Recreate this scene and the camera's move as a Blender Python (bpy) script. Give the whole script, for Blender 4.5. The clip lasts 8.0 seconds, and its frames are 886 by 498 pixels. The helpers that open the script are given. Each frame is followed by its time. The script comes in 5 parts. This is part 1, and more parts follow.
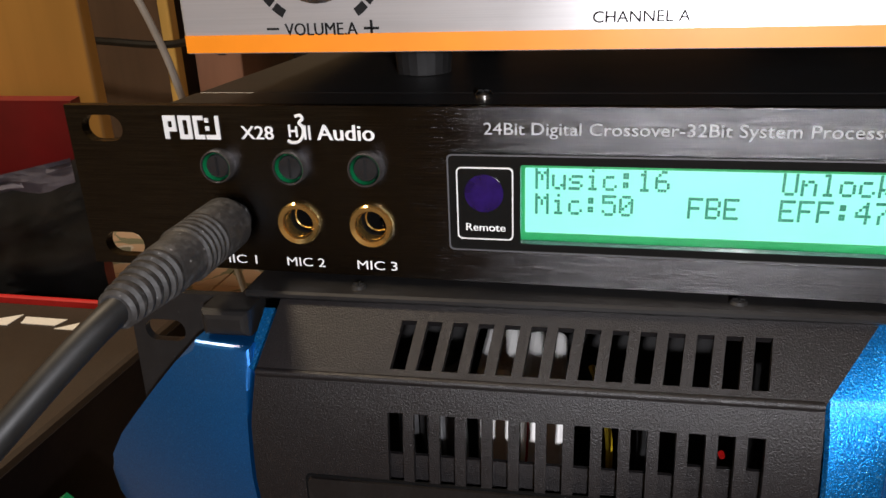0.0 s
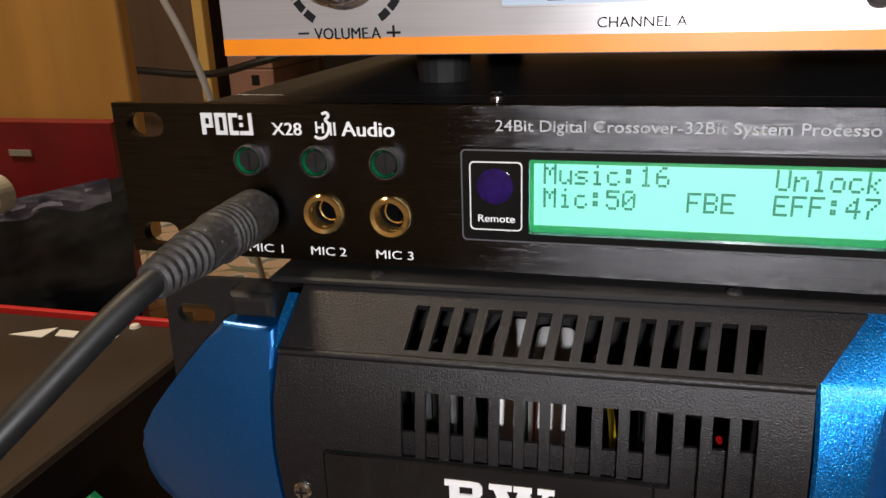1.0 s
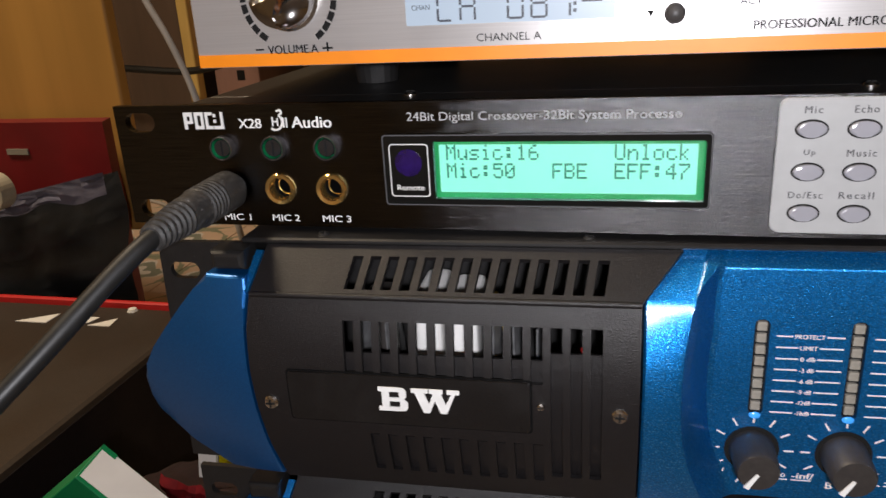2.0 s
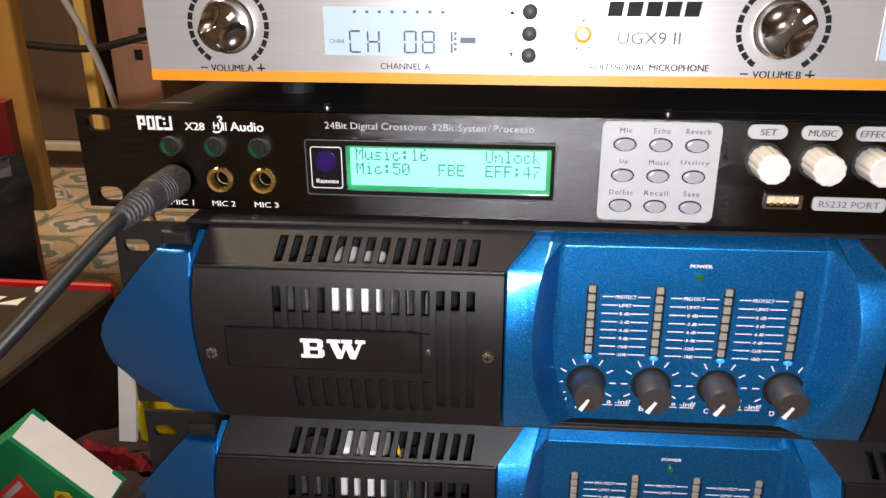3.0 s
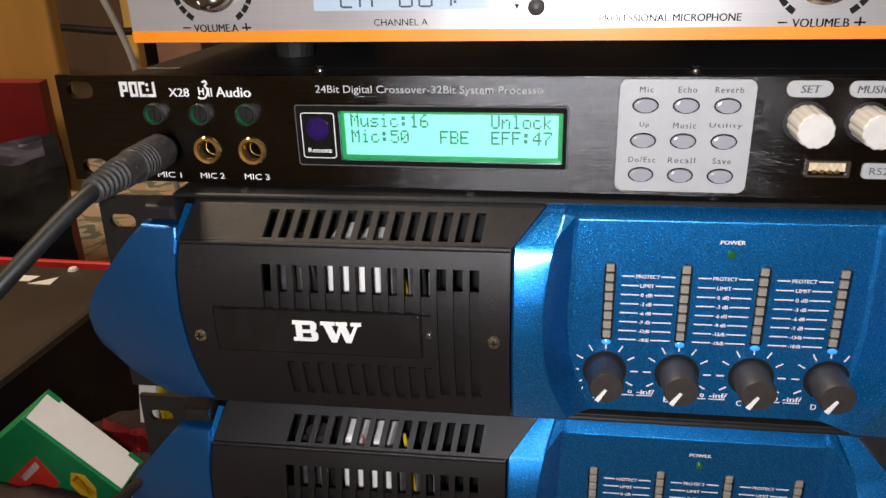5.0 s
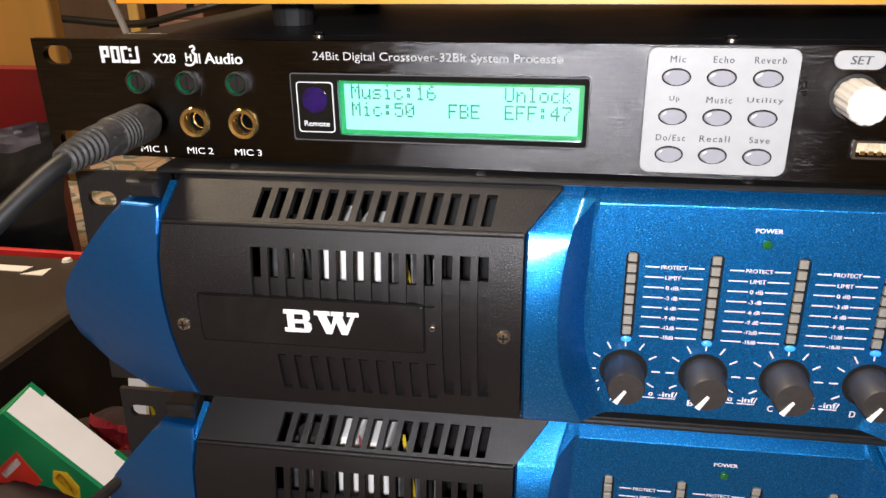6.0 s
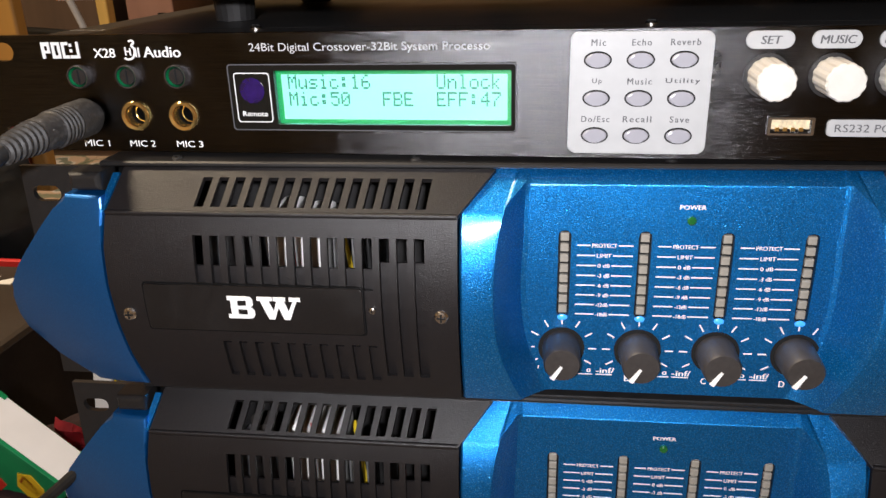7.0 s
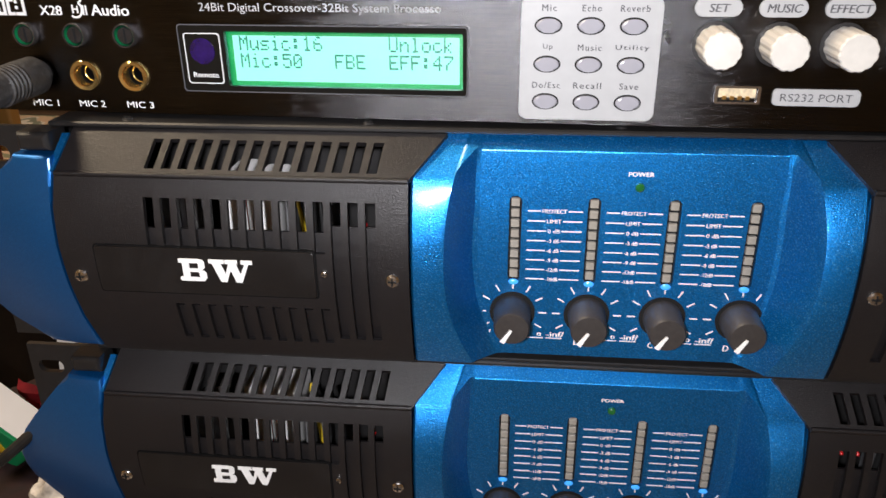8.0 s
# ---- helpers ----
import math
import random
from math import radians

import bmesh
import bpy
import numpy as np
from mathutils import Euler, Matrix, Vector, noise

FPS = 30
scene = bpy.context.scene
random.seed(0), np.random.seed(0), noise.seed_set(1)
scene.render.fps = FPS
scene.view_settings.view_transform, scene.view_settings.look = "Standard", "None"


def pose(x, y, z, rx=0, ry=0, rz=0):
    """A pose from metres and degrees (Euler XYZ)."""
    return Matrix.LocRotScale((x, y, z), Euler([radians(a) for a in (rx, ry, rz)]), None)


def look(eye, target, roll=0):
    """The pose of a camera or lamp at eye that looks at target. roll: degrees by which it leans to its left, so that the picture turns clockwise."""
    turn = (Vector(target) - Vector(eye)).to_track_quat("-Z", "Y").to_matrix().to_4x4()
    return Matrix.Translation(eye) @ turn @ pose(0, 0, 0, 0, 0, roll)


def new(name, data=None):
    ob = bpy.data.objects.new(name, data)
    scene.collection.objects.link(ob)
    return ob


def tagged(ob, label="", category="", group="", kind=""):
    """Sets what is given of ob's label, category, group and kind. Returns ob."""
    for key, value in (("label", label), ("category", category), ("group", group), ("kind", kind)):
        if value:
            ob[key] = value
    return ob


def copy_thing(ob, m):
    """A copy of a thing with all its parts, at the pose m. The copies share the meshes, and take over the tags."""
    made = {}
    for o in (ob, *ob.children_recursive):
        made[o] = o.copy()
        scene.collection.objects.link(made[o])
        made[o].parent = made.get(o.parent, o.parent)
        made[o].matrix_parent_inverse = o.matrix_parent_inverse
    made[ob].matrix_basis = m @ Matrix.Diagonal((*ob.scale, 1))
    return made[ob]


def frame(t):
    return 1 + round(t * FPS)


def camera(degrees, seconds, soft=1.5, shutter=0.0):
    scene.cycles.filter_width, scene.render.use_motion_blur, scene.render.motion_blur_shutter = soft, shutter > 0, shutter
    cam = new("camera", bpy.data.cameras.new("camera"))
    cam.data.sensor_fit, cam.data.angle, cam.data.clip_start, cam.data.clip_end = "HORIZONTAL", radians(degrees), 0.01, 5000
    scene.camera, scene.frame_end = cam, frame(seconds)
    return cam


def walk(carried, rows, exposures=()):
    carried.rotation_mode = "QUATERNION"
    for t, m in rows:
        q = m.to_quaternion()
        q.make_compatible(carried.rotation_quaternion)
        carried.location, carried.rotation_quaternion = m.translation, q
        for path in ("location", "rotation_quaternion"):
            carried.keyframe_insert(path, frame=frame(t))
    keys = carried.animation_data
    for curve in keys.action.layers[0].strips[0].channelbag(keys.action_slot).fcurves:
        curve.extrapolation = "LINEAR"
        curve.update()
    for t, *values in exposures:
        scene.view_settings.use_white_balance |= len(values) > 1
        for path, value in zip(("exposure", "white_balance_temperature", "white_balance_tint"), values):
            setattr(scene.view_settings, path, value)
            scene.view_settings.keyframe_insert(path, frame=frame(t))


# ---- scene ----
cam = camera(60.00, 8.0, shutter=0.12)
PATH = [
    (0, (0.13792, -0.17149, 0.57753), (0.03344, 0.28217, 0.39512), -2.25),
    (0.5, (0.14070, -0.17491, 0.57241), (0.03700, 0.28228, 0.39856), -2.54),
    (1, (0.14452, -0.18592, 0.57135), (0.02201, 0.27123, 0.41011), -1.85),
    (1.5, (0.16271, -0.23258, 0.57885), (0.04813, 0.22688, 0.41831), -3.07),
    (2, (0.18088, -0.23977, 0.58169), (0.06280, 0.21602, 0.41343), -3.32),
    (2.2, (0.20482, -0.24500, 0.58459), (0.08822, 0.20906, 0.41069), -2.93),
    (3.3, (0.19128, -0.31710, 0.61833), (0.14944, 0.14774, 0.43896), 0.15),
    (3.5, (0.19463, -0.30715, 0.62586), (0.13883, 0.15995, 0.45644), 1.12),
    (4, (0.24104, -0.26657, 0.58425), (0.14881, 0.19523, 0.41621), -4.39),
    (4.5, (0.21137, -0.27716, 0.58855), (0.12413, 0.17909, 0.40355), -1.97),
    (4.7, (0.21097, -0.27976, 0.59225), (0.12443, 0.17429, 0.40355), -1.95),
    (5.8, (0.19945, -0.27064, 0.58415), (0.12096, 0.18445, 0.39247), -0.52),
    (6, (0.20351, -0.25877, 0.57642), (0.11651, 0.19608, 0.38790), -0.81),
    (6.5, (0.21471, -0.26275, 0.56907), (0.13225, 0.19671, 0.38993), -1.93),
    (7, (0.22149, -0.26588, 0.57095), (0.14467, 0.19243, 0.38643), -1.67),
    (7.5, (0.21657, -0.26236, 0.57454), (0.13714, 0.19266, 0.38311), -0.43),
    (8, (0.23162, -0.26634, 0.57115), (0.16925, 0.18522, 0.36571), -0.54),
]
EXPOSURES = [(0, -0.42), (1.0, -0.52), (1.5, -0.66), (2.2, -0.50), (3.3, 0.03), (3.6, -0.3), (4.0, -0.64), (4.7, -0.52), (5.8, 0.04), (6.0, 0.10), (7.0, 0.02), (8.0, -0.08)]
walk(cam, [(t, look(eye, target, roll)) for t, eye, target, roll in PATH], EXPOSURES)

# ---------------------------------------------------------------- world and light
world = bpy.data.worlds.new("room_air")
scene.world = world
world.use_nodes = True
world.node_tree.nodes["Background"].inputs[0].default_value = (1.0, 0.82, 0.6, 1)
world.node_tree.nodes["Background"].inputs[1].default_value = 0.02


def area_lamp(name, m, size, watts, colour, shape="DISK"):
    data = bpy.data.lights.new(name, "AREA")
    data.shape, data.size, data.energy, data.color = shape, size, watts, colour
    ob = new(name, data)
    ob.matrix_world = m
    return ob


# the torch of the hand-held phone; the ceiling lamp is added, unseen fill
area_lamp("phone_torch", look((0.203, -0.320, 0.598), (0.19, 0.0, 0.49)), 0.014, 2.28, (0.955, 0.945, 1.0))
area_lamp("added_ceiling_lamp", look((-1.0, 0.0, 2.4), (-0.8, 0.5, 0.0)), 0.40, 62.0, (1.0, 0.80, 0.57))

# ---------------------------------------------------------------- materials
MATS = {}


def mat(name, colour, rough=0.5, metal=0.0, vary=0.15, scale=60.0, stretch=(1, 1, 1), bump=0.0, bump_scale=400.0,
        bump_stretch=None, stain=0.0, stain_scale=12.0, coat=0.0, emit=None, emit_power=0.0, spec=0.5, aniso=0.0, flecks=0.0, coat_rough=0.08, fleck_scale=900.0, fleck_colour=(0.6, 0.6, 0.6), fleck_from=0.70):
    if name in MATS:
        return MATS[name]
    m = bpy.data.materials.new(name)
    m.use_nodes = True
    nt = m.node_tree
    n, l = nt.nodes, nt.links
    b = n["Principled BSDF"]
    b.inputs["Metallic"].default_value = metal
    b.inputs["Specular IOR Level"].default_value = spec
    b.inputs["Coat Weight"].default_value = coat
    b.inputs["Coat Roughness"].default_value = coat_rough
    b.inputs["Anisotropic"].default_value = aniso
    if aniso:
        tan = n.new("ShaderNodeTangent")
        tan.direction_type, tan.axis = "RADIAL", "Z"
        l.new(tan.outputs[0], b.inputs["Tangent"])
        b.inputs["Anisotropic Rotation"].default_value = 0.25
    co = n.new("ShaderNodeTexCoord")

    def noise_at(sc, st, detail=4.0):
        mp = n.new("ShaderNodeMapping")
        mp.inputs["Scale"].default_value = st
        l.new(co.outputs["Object"], mp.inputs["Vector"])
        t = n.new("ShaderNodeTexNoise")
        t.inputs["Scale"].default_value, t.inputs["Detail"].default_value = sc, detail
        l.new(mp.outputs["Vector"], t.inputs["Vector"])
        return t.outputs["Fac"]

    def ramp(fac, a, c, lo, hi):
        r = n.new("ShaderNodeMapRange")
        r.inputs["From Min"].default_value, r.inputs["From Max"].default_value = a, c
        r.inputs["To Min"].default_value, r.inputs["To Max"].default_value = lo, hi
        l.new(fac, r.inputs["Value"])
        return r.outputs["Result"]

    def mix(fac, a, c, blend="MIX"):
        x = n.new("ShaderNodeMix")
        x.data_type, x.blend_type = "RGBA", blend
        for sock, val in ((x.inputs[0], fac), (x.inputs[6], a), (x.inputs[7], c)):
            if isinstance(val, (tuple, list)):
                sock.default_value = (*val[:3], 1)
            elif isinstance(val, float):
                sock.default_value = val
            else:
                l.new(val, sock)
        return x.outputs[2]

    fine = noise_at(scale, stretch)
    broad = noise_at(stain_scale, (1, 1, 1), 6.0)
    lo, hi = [c * (1 - vary) for c in colour], [min(1, c * (1 + vary)) for c in colour]
    col = mix(ramp(fine, 0.3, 0.7, 0, 1), lo, hi)
    if stain:
        dust = [min(1, 0.5 * c + 0.12) for c in colour]
        col = mix(ramp(broad, 0.5, 0.75, 0, stain), col, dust)
    if flecks:
        col = mix(ramp(noise_at(fleck_scale, (1, 1, 1), 2.0), fleck_from, fleck_from + 0.06, 0, flecks), col, fleck_colour)
    l.new(col, b.inputs["Base Color"])
    l.new(ramp(broad, 0.3, 0.7, max(0.03, rough * 0.85), min(1, rough * 1.15)), b.inputs["Roughness"])
    if bump:
        bp = n.new("ShaderNodeBump")
        bp.inputs["Strength"].default_value, bp.inputs["Distance"].default_value = bump, 0.0004
        l.new(noise_at(bump_scale, bump_stretch or stretch, 3.0), bp.inputs["Height"])
        l.new(bp.outputs["Normal"], b.inputs["Normal"])
    if emit:
        b.inputs["Emission Color"].default_value = (*emit, 1)
        b.inputs["Emission Strength"].default_value = emit_power
    MATS[name] = m
    return m


BLACK_ALU = mat("black_brushed_aluminium", (0.062, 0.061, 0.062), 0.25, 1.0, 0.5, 7500, (0.007, 1, 1), 0.26, 8500, (0.007, 1, 1), aniso=1.0)
BLACK_STEEL = mat("black_painted_steel", (0.011, 0.0105, 0.0105), 0.4, 0.0, 0.2, 300, bump=0.06, bump_scale=3500, stain=0.04, flecks=0.04)
# the brownish flecks paint glints into the colour of the grain
BLACK_GRAIN = mat("black_grained_plastic", (0.0072, 0.0062, 0.0066), 0.42, 0.0, 0.4, 2500, bump=0.45, bump_scale=2600, stain=0.03, flecks=0.10, spec=0.42, fleck_scale=2300.0, fleck_colour=(0.30, 0.26, 0.24), fleck_from=0.66)
BADGE = mat("satin_black_badge_plastic", (0.0075, 0.0066, 0.0064), 0.36, 0.0, 0.3, 1200, bump=0.10, bump_scale=2600, stain=0.04, stain_scale=40, spec=0.4)
FIN_GREY = mat("dusty_grey_aluminium_fin", (0.30, 0.30, 0.31), 0.45, 0.7, 0.3, 200, stain=0.3, stain_scale=120)
SILVER = mat("brushed_silver_aluminium", (0.57, 0.56, 0.56), 0.42, 0.6, 0.05, 2400, (0.012, 1, 1), 0.06, 2600, (0.012, 1, 1), aniso=0.6, stain=0.06, stain_scale=30)
ORANGE = mat("orange_stripe_paint", (0.85, 0.25, 0.01), 0.45, 0.0, 0.05, 80)
BLUE = mat("blue_metallic_paint", (0.002, 0.185, 0.540), 0.36, 0.85, 0.45, 2600, bump=0.55, bump_scale=2100, coat=0.7, coat_rough=0.22, flecks=0.5, fleck_scale=2000.0, fleck_colour=(0.16, 0.58, 0.95), fleck_from=0.60)
BLUE_CAP = mat("smooth_blue_metallic_paint", (0.002, 0.120, 0.40), 0.40, 0.8, 0.2, 2600, bump=0.12, bump_scale=2300, coat=0.9, coat_rough=0.25, flecks=0.12, fleck_scale=2400.0, fleck_colour=(0.12, 0.5, 0.9), fleck_from=0.62)
WHITE_INK = mat("white_print", (0.75, 0.75, 0.73), 0.6, 0.0, 0.05, 300)
BLACK_INK = mat("black_print", (0.008, 0.008, 0.008), 0.7, 0.0, 0.05, 300, spec=0.2)
SILVER_INK = mat("silver_grey_print", (0.40, 0.40, 0.40), 0.6, 0.0, 0.05, 300)
GREY_INK = mat("grey_print", (0.07, 0.07, 0.075), 0.6, 0.0, 0.05, 300)
GOLD = mat("gold_plate", (0.95, 0.63, 0.22), 0.18, 0.95, 0.08, 300)
CHROME = mat("nickel_plate", (0.6, 0.58, 0.55), 0.22, 1.0, 0.1, 300)
RUBBER = mat("dusty_black_rubber", (0.020, 0.0185, 0.0175), 0.6, 0.0, 0.4, 900, bump=0.25, bump_scale=2000, stain=0.35, stain_scale=420, flecks=0.3)
CABLE_BLACK = mat("black_cable_jacket", (0.008, 0.008, 0.008), 0.5, 0.0, 0.2, 300, stain=0.04, stain_scale=80, spec=0.35)
PAD_GREY = mat("light_grey_keypad", (0.365, 0.37, 0.37), 0.5, 0.0, 0.04, 200)
KEY_CLEAR = mat("grey_key_dome", (0.30, 0.30, 0.33), 0.22, 0.0, 0.04, 200, coat=0.5)
KNOB_WHITE = mat("ivory_knob_plastic", (0.56, 0.54, 0.49), 0.42, 0.0, 0.06, 300)
KNOB_BLACK = mat("charcoal_knob_plastic", (0.030, 0.026, 0.024), 0.5, 0.0, 0.15, 600, bump=0.08, bump_scale=1500)
LCD_GREEN = mat("green_lit_lcd", (0.05, 0.27, 0.18), 0.35, 0.0, 0.03, 60, emit=(0.37, 0.98, 0.76), emit_power=1.22)
LCD_EDGE = mat("green_lit_lcd_rim", (0.01, 0.12, 0.04), 0.35, 0.0, 0.03, 60, emit=(0.0, 0.6, 0.14), emit_power=0.50)
LCD_INK = mat("lcd_segment_green", (0.003, 0.10, 0.06), 0.4, 0.0, 0.1, 200, emit=(0.0, 0.35, 0.18), emit_power=0.35)
LCD_PALE = mat("pale_blue_lcd", (0.30, 0.36, 0.42), 0.35, 0.0, 0.03, 60, emit=(0.60, 0.78, 1.0), emit_power=0.30)
LCD_DARK = mat("lcd_segment_dark", (0.04, 0.05, 0.07), 0.5, 0.0, 0.1, 200)
INNER = mat("dark_inner_steel", (0.011, 0.0105, 0.0105), 0.6, 0.0, 0.3, 200, spec=0.25)
RED_WIRE = mat("red_wire_jacket", (0.45, 0.02, 0.015), 0.45, 0.0, 0.1, 200)
YELLOW_WIRE = mat("yellow_wire_jacket", (0.7, 0.5, 0.02), 0.45, 0.0, 0.1, 200)
SIDE_BLACK = mat("black_maroon_case_side", (0.006, 0.003, 0.003), 0.75, 0.0, 0.3, 200, bump=0.2, bump_scale=1200, spec=0.2)
# near-black that paints in the shade inside sockets and round the badges
VOID = mat("unlit_recess_black", (0.0025, 0.0025, 0.0025), 0.9, 0.0, 0.1, 100, spec=0.1)
KNOB_CHROME = mat("smoked_chrome", (0.30, 0.285, 0.275), 0.2, 1.0, 0.2, 120)
DARK_CHROME = mat("dark_chrome", (0.20, 0.19, 0.19), 0.28, 0.9, 0.3, 120)
KNOB_GLOSS = mat("glossy_dark_knob", (0.02, 0.02, 0.021), 0.22, 0.2, 0.2, 300, coat=0.4)
USB_PALE = mat("pale_cream_contact_block", (0.60, 0.50, 0.33), 0.4, 0.1, 0.35, 900, stain=0.2, stain_scale=400)
WINDOW = mat("smoked_display_plastic", (0.006, 0.0065, 0.0065), 0.15, 0.0, 0.1, 300, spec=0.4)
VIOLET = mat("violet_infrared_window", (0.012, 0.004, 0.06), 0.18, 0.0, 0.5, 250, coat=0.6)
LED_GREY = mat("unlit_led_grey", (0.27, 0.25, 0.21), 0.45, 0.0, 0.15, 400)
LED_GREEN = mat("dim_green_led", (0.01, 0.09, 0.02), 0.2, 0.0, 0.1, 200, emit=(0.05, 0.6, 0.1), emit_power=0.03, coat=0.5)
LED_RED = mat("red_led", (0.35, 0.01, 0.01), 0.3, 0.0, 0.1, 200, emit=(1.0, 0.02, 0.02), emit_power=0.2)
BLUE_GLOW = mat("blue_led_lens", (0.05, 0.3, 0.8), 0.2, 0.0, 0.1, 200, emit=(0.05, 0.4, 1.0), emit_power=0.5, coat=0.4)
POT_GREEN = mat("green_pot_wafer", (0.006, 0.20, 0.07), 0.3, 0.0, 0.1, 300, coat=0.4)
SLEEVE = mat("white_capacitor_sleeve", (0.78, 0.77, 0.75), 0.5, 0.0, 0.08, 90)
DUSTY_TOP = mat("dusty_black_steel_lid", (0.022, 0.021, 0.021), 0.45, 0.0, 0.4, 40, bump=0.15, bump_scale=1500, stain=0.5, stain_scale=18, flecks=0.15)
LIME = mat("lime_paper_sticker", (0.36, 0.55, 0.04), 0.6, 0.0, 0.12, 120)
TAN_PAPER = mat("tan_torn_paper", (0.5, 0.36, 0.16), 0.8, 0.0, 0.2, 90)
CASE_BROWN = mat("brown_black_case_vinyl", (0.028, 0.019, 0.013), 0.55, 0.0, 0.2, 300, bump=0.3, bump_scale=1200, stain=0.06, stain_scale=9, flecks=0.04)
RED_TRIM = mat("red_trim_tape", (0.55, 0.02, 0.02), 0.5, 0.0, 0.1, 100)
CARTON_GREEN = mat("green_carton_print", (0.005, 0.22, 0.075), 0.4, 0.0, 0.15, 25)
CARTON_WHITE = mat("white_carton_board", (0.84, 0.82, 0.80), 0.55, 0.0, 0.04, 40)
CARTON_RED = mat("red_carton_print", (0.6, 0.035, 0.02), 0.4, 0.0, 0.1, 60)
CARTON_YELLOW = mat("yellow_carton_print", (0.8, 0.5, 0.02), 0.4, 0.0, 0.1, 60)
WRAP_YELLOW = mat("yellow_plastic_wrapper", (0.8, 0.68, 0.0), 0.35, 0.0, 0.1, 60)
WRAP_CLEAR = mat("crumpled_clear_wrapper", (0.45, 0.42, 0.38), 0.2, 0.0, 0.5, 150, coat=0.5)
MAROON = mat("maroon_cloth", (0.013, 0.002, 0.003), 0.85, 0.0, 0.35, 120, bump=0.4, bump_scale=700)
RED_CLOTH = mat("red_cloth", (0.26, 0.006, 0.012), 0.8, 0.0, 0.2, 120, bump=0.2, bump_scale=700)
OCHRE = mat("ochre_varnished_wood", (0.47, 0.25, 0.06), 0.5, 0.0, 0.18, 14, (1, 1, 0.08), 0.1, 60, stain=0.1, stain_scale=3)
PLINTH_PALE = mat("greyed_pale_board", (0.50, 0.43, 0.34), 0.55, 0.0, 0.2, 20, (0.1, 1, 1), stain=0.2)
PALE_WOOD = mat("yellow_pine_post", (0.62, 0.42, 0.13), 0.5, 0.0, 0.2, 20, (1, 1, 0.08))
CABINET = mat("dark_brown_laminate", (0.085, 0.055, 0.04), 0.5, 0.0, 0.2, 18, (1, 1, 0.1), stain=0.08, stain_scale=3)
CARDBOARD = mat("brown_cardboard", (0.36, 0.22, 0.13), 0.8, 0.0, 0.12, 30, (1, 1, 0.2))
MAROON_BOARD = mat("maroon_brown_panel", (0.27, 0.15, 0.12), 0.6, 0.0, 0.12, 20, (1, 1, 0.2))
PLASTER = mat("ochre_wall_plaster", (0.55, 0.42, 0.24), 0.9, 0.0, 0.1, 5, bump=0.2, bump_scale=80)
BAG_DARK = mat("dark_plastic_bag", (0.03, 0.033, 0.037), 0.32, 0.0, 0.4, 15, bump=0.6, bump_scale=60, stain=0.2, stain_scale=7)
BAG_GREY = mat("grey_blue_plastic_film", (0.22, 0.22, 0.30), 0.3, 0.0, 0.4, 20, bump=0.6, bump_scale=70)
RED_BOX = mat("dark_red_carton", (0.16, 0.005, 0.009), 0.5, 0.0, 0.25, 9)
TAPE = mat("cream_tape_roll", (0.42, 0.38, 0.29), 0.6, 0.0, 0.15, 60)
WHITE_CABLE = mat("greyed_white_cable", (0.42, 0.40, 0.38), 0.5, 0.0, 0.1, 60)
FLOOR_EDGE = mat("grey_floor_border", (0.20, 0.17, 0.16), 0.6, 0.0, 0.2, 20, stain=0.15, stain_scale=6)


def pane_material():
    m = bpy.data.materials.new("clear_acrylic_pane")
    m.use_nodes = True
    b = m.node_tree.nodes["Principled BSDF"]
    b.inputs["Transmission Weight"].default_value, b.inputs["Roughness"].default_value, b.inputs["IOR"].default_value = 1.0, 0.04, 1.3
    grain = m.node_tree.nodes.new("ShaderNodeTexNoise")
    grain.inputs["Scale"].default_value = 400
    rough = m.node_tree.nodes.new("ShaderNodeMapRange")
    rough.inputs["To Min"].default_value, rough.inputs["To Max"].default_value = 0.02, 0.10
    m.node_tree.links.new(grain.outputs["Fac"], rough.inputs["Value"])
    m.node_tree.links.new(rough.outputs["Result"], b.inputs["Roughness"])
    return m


PANE = pane_material()


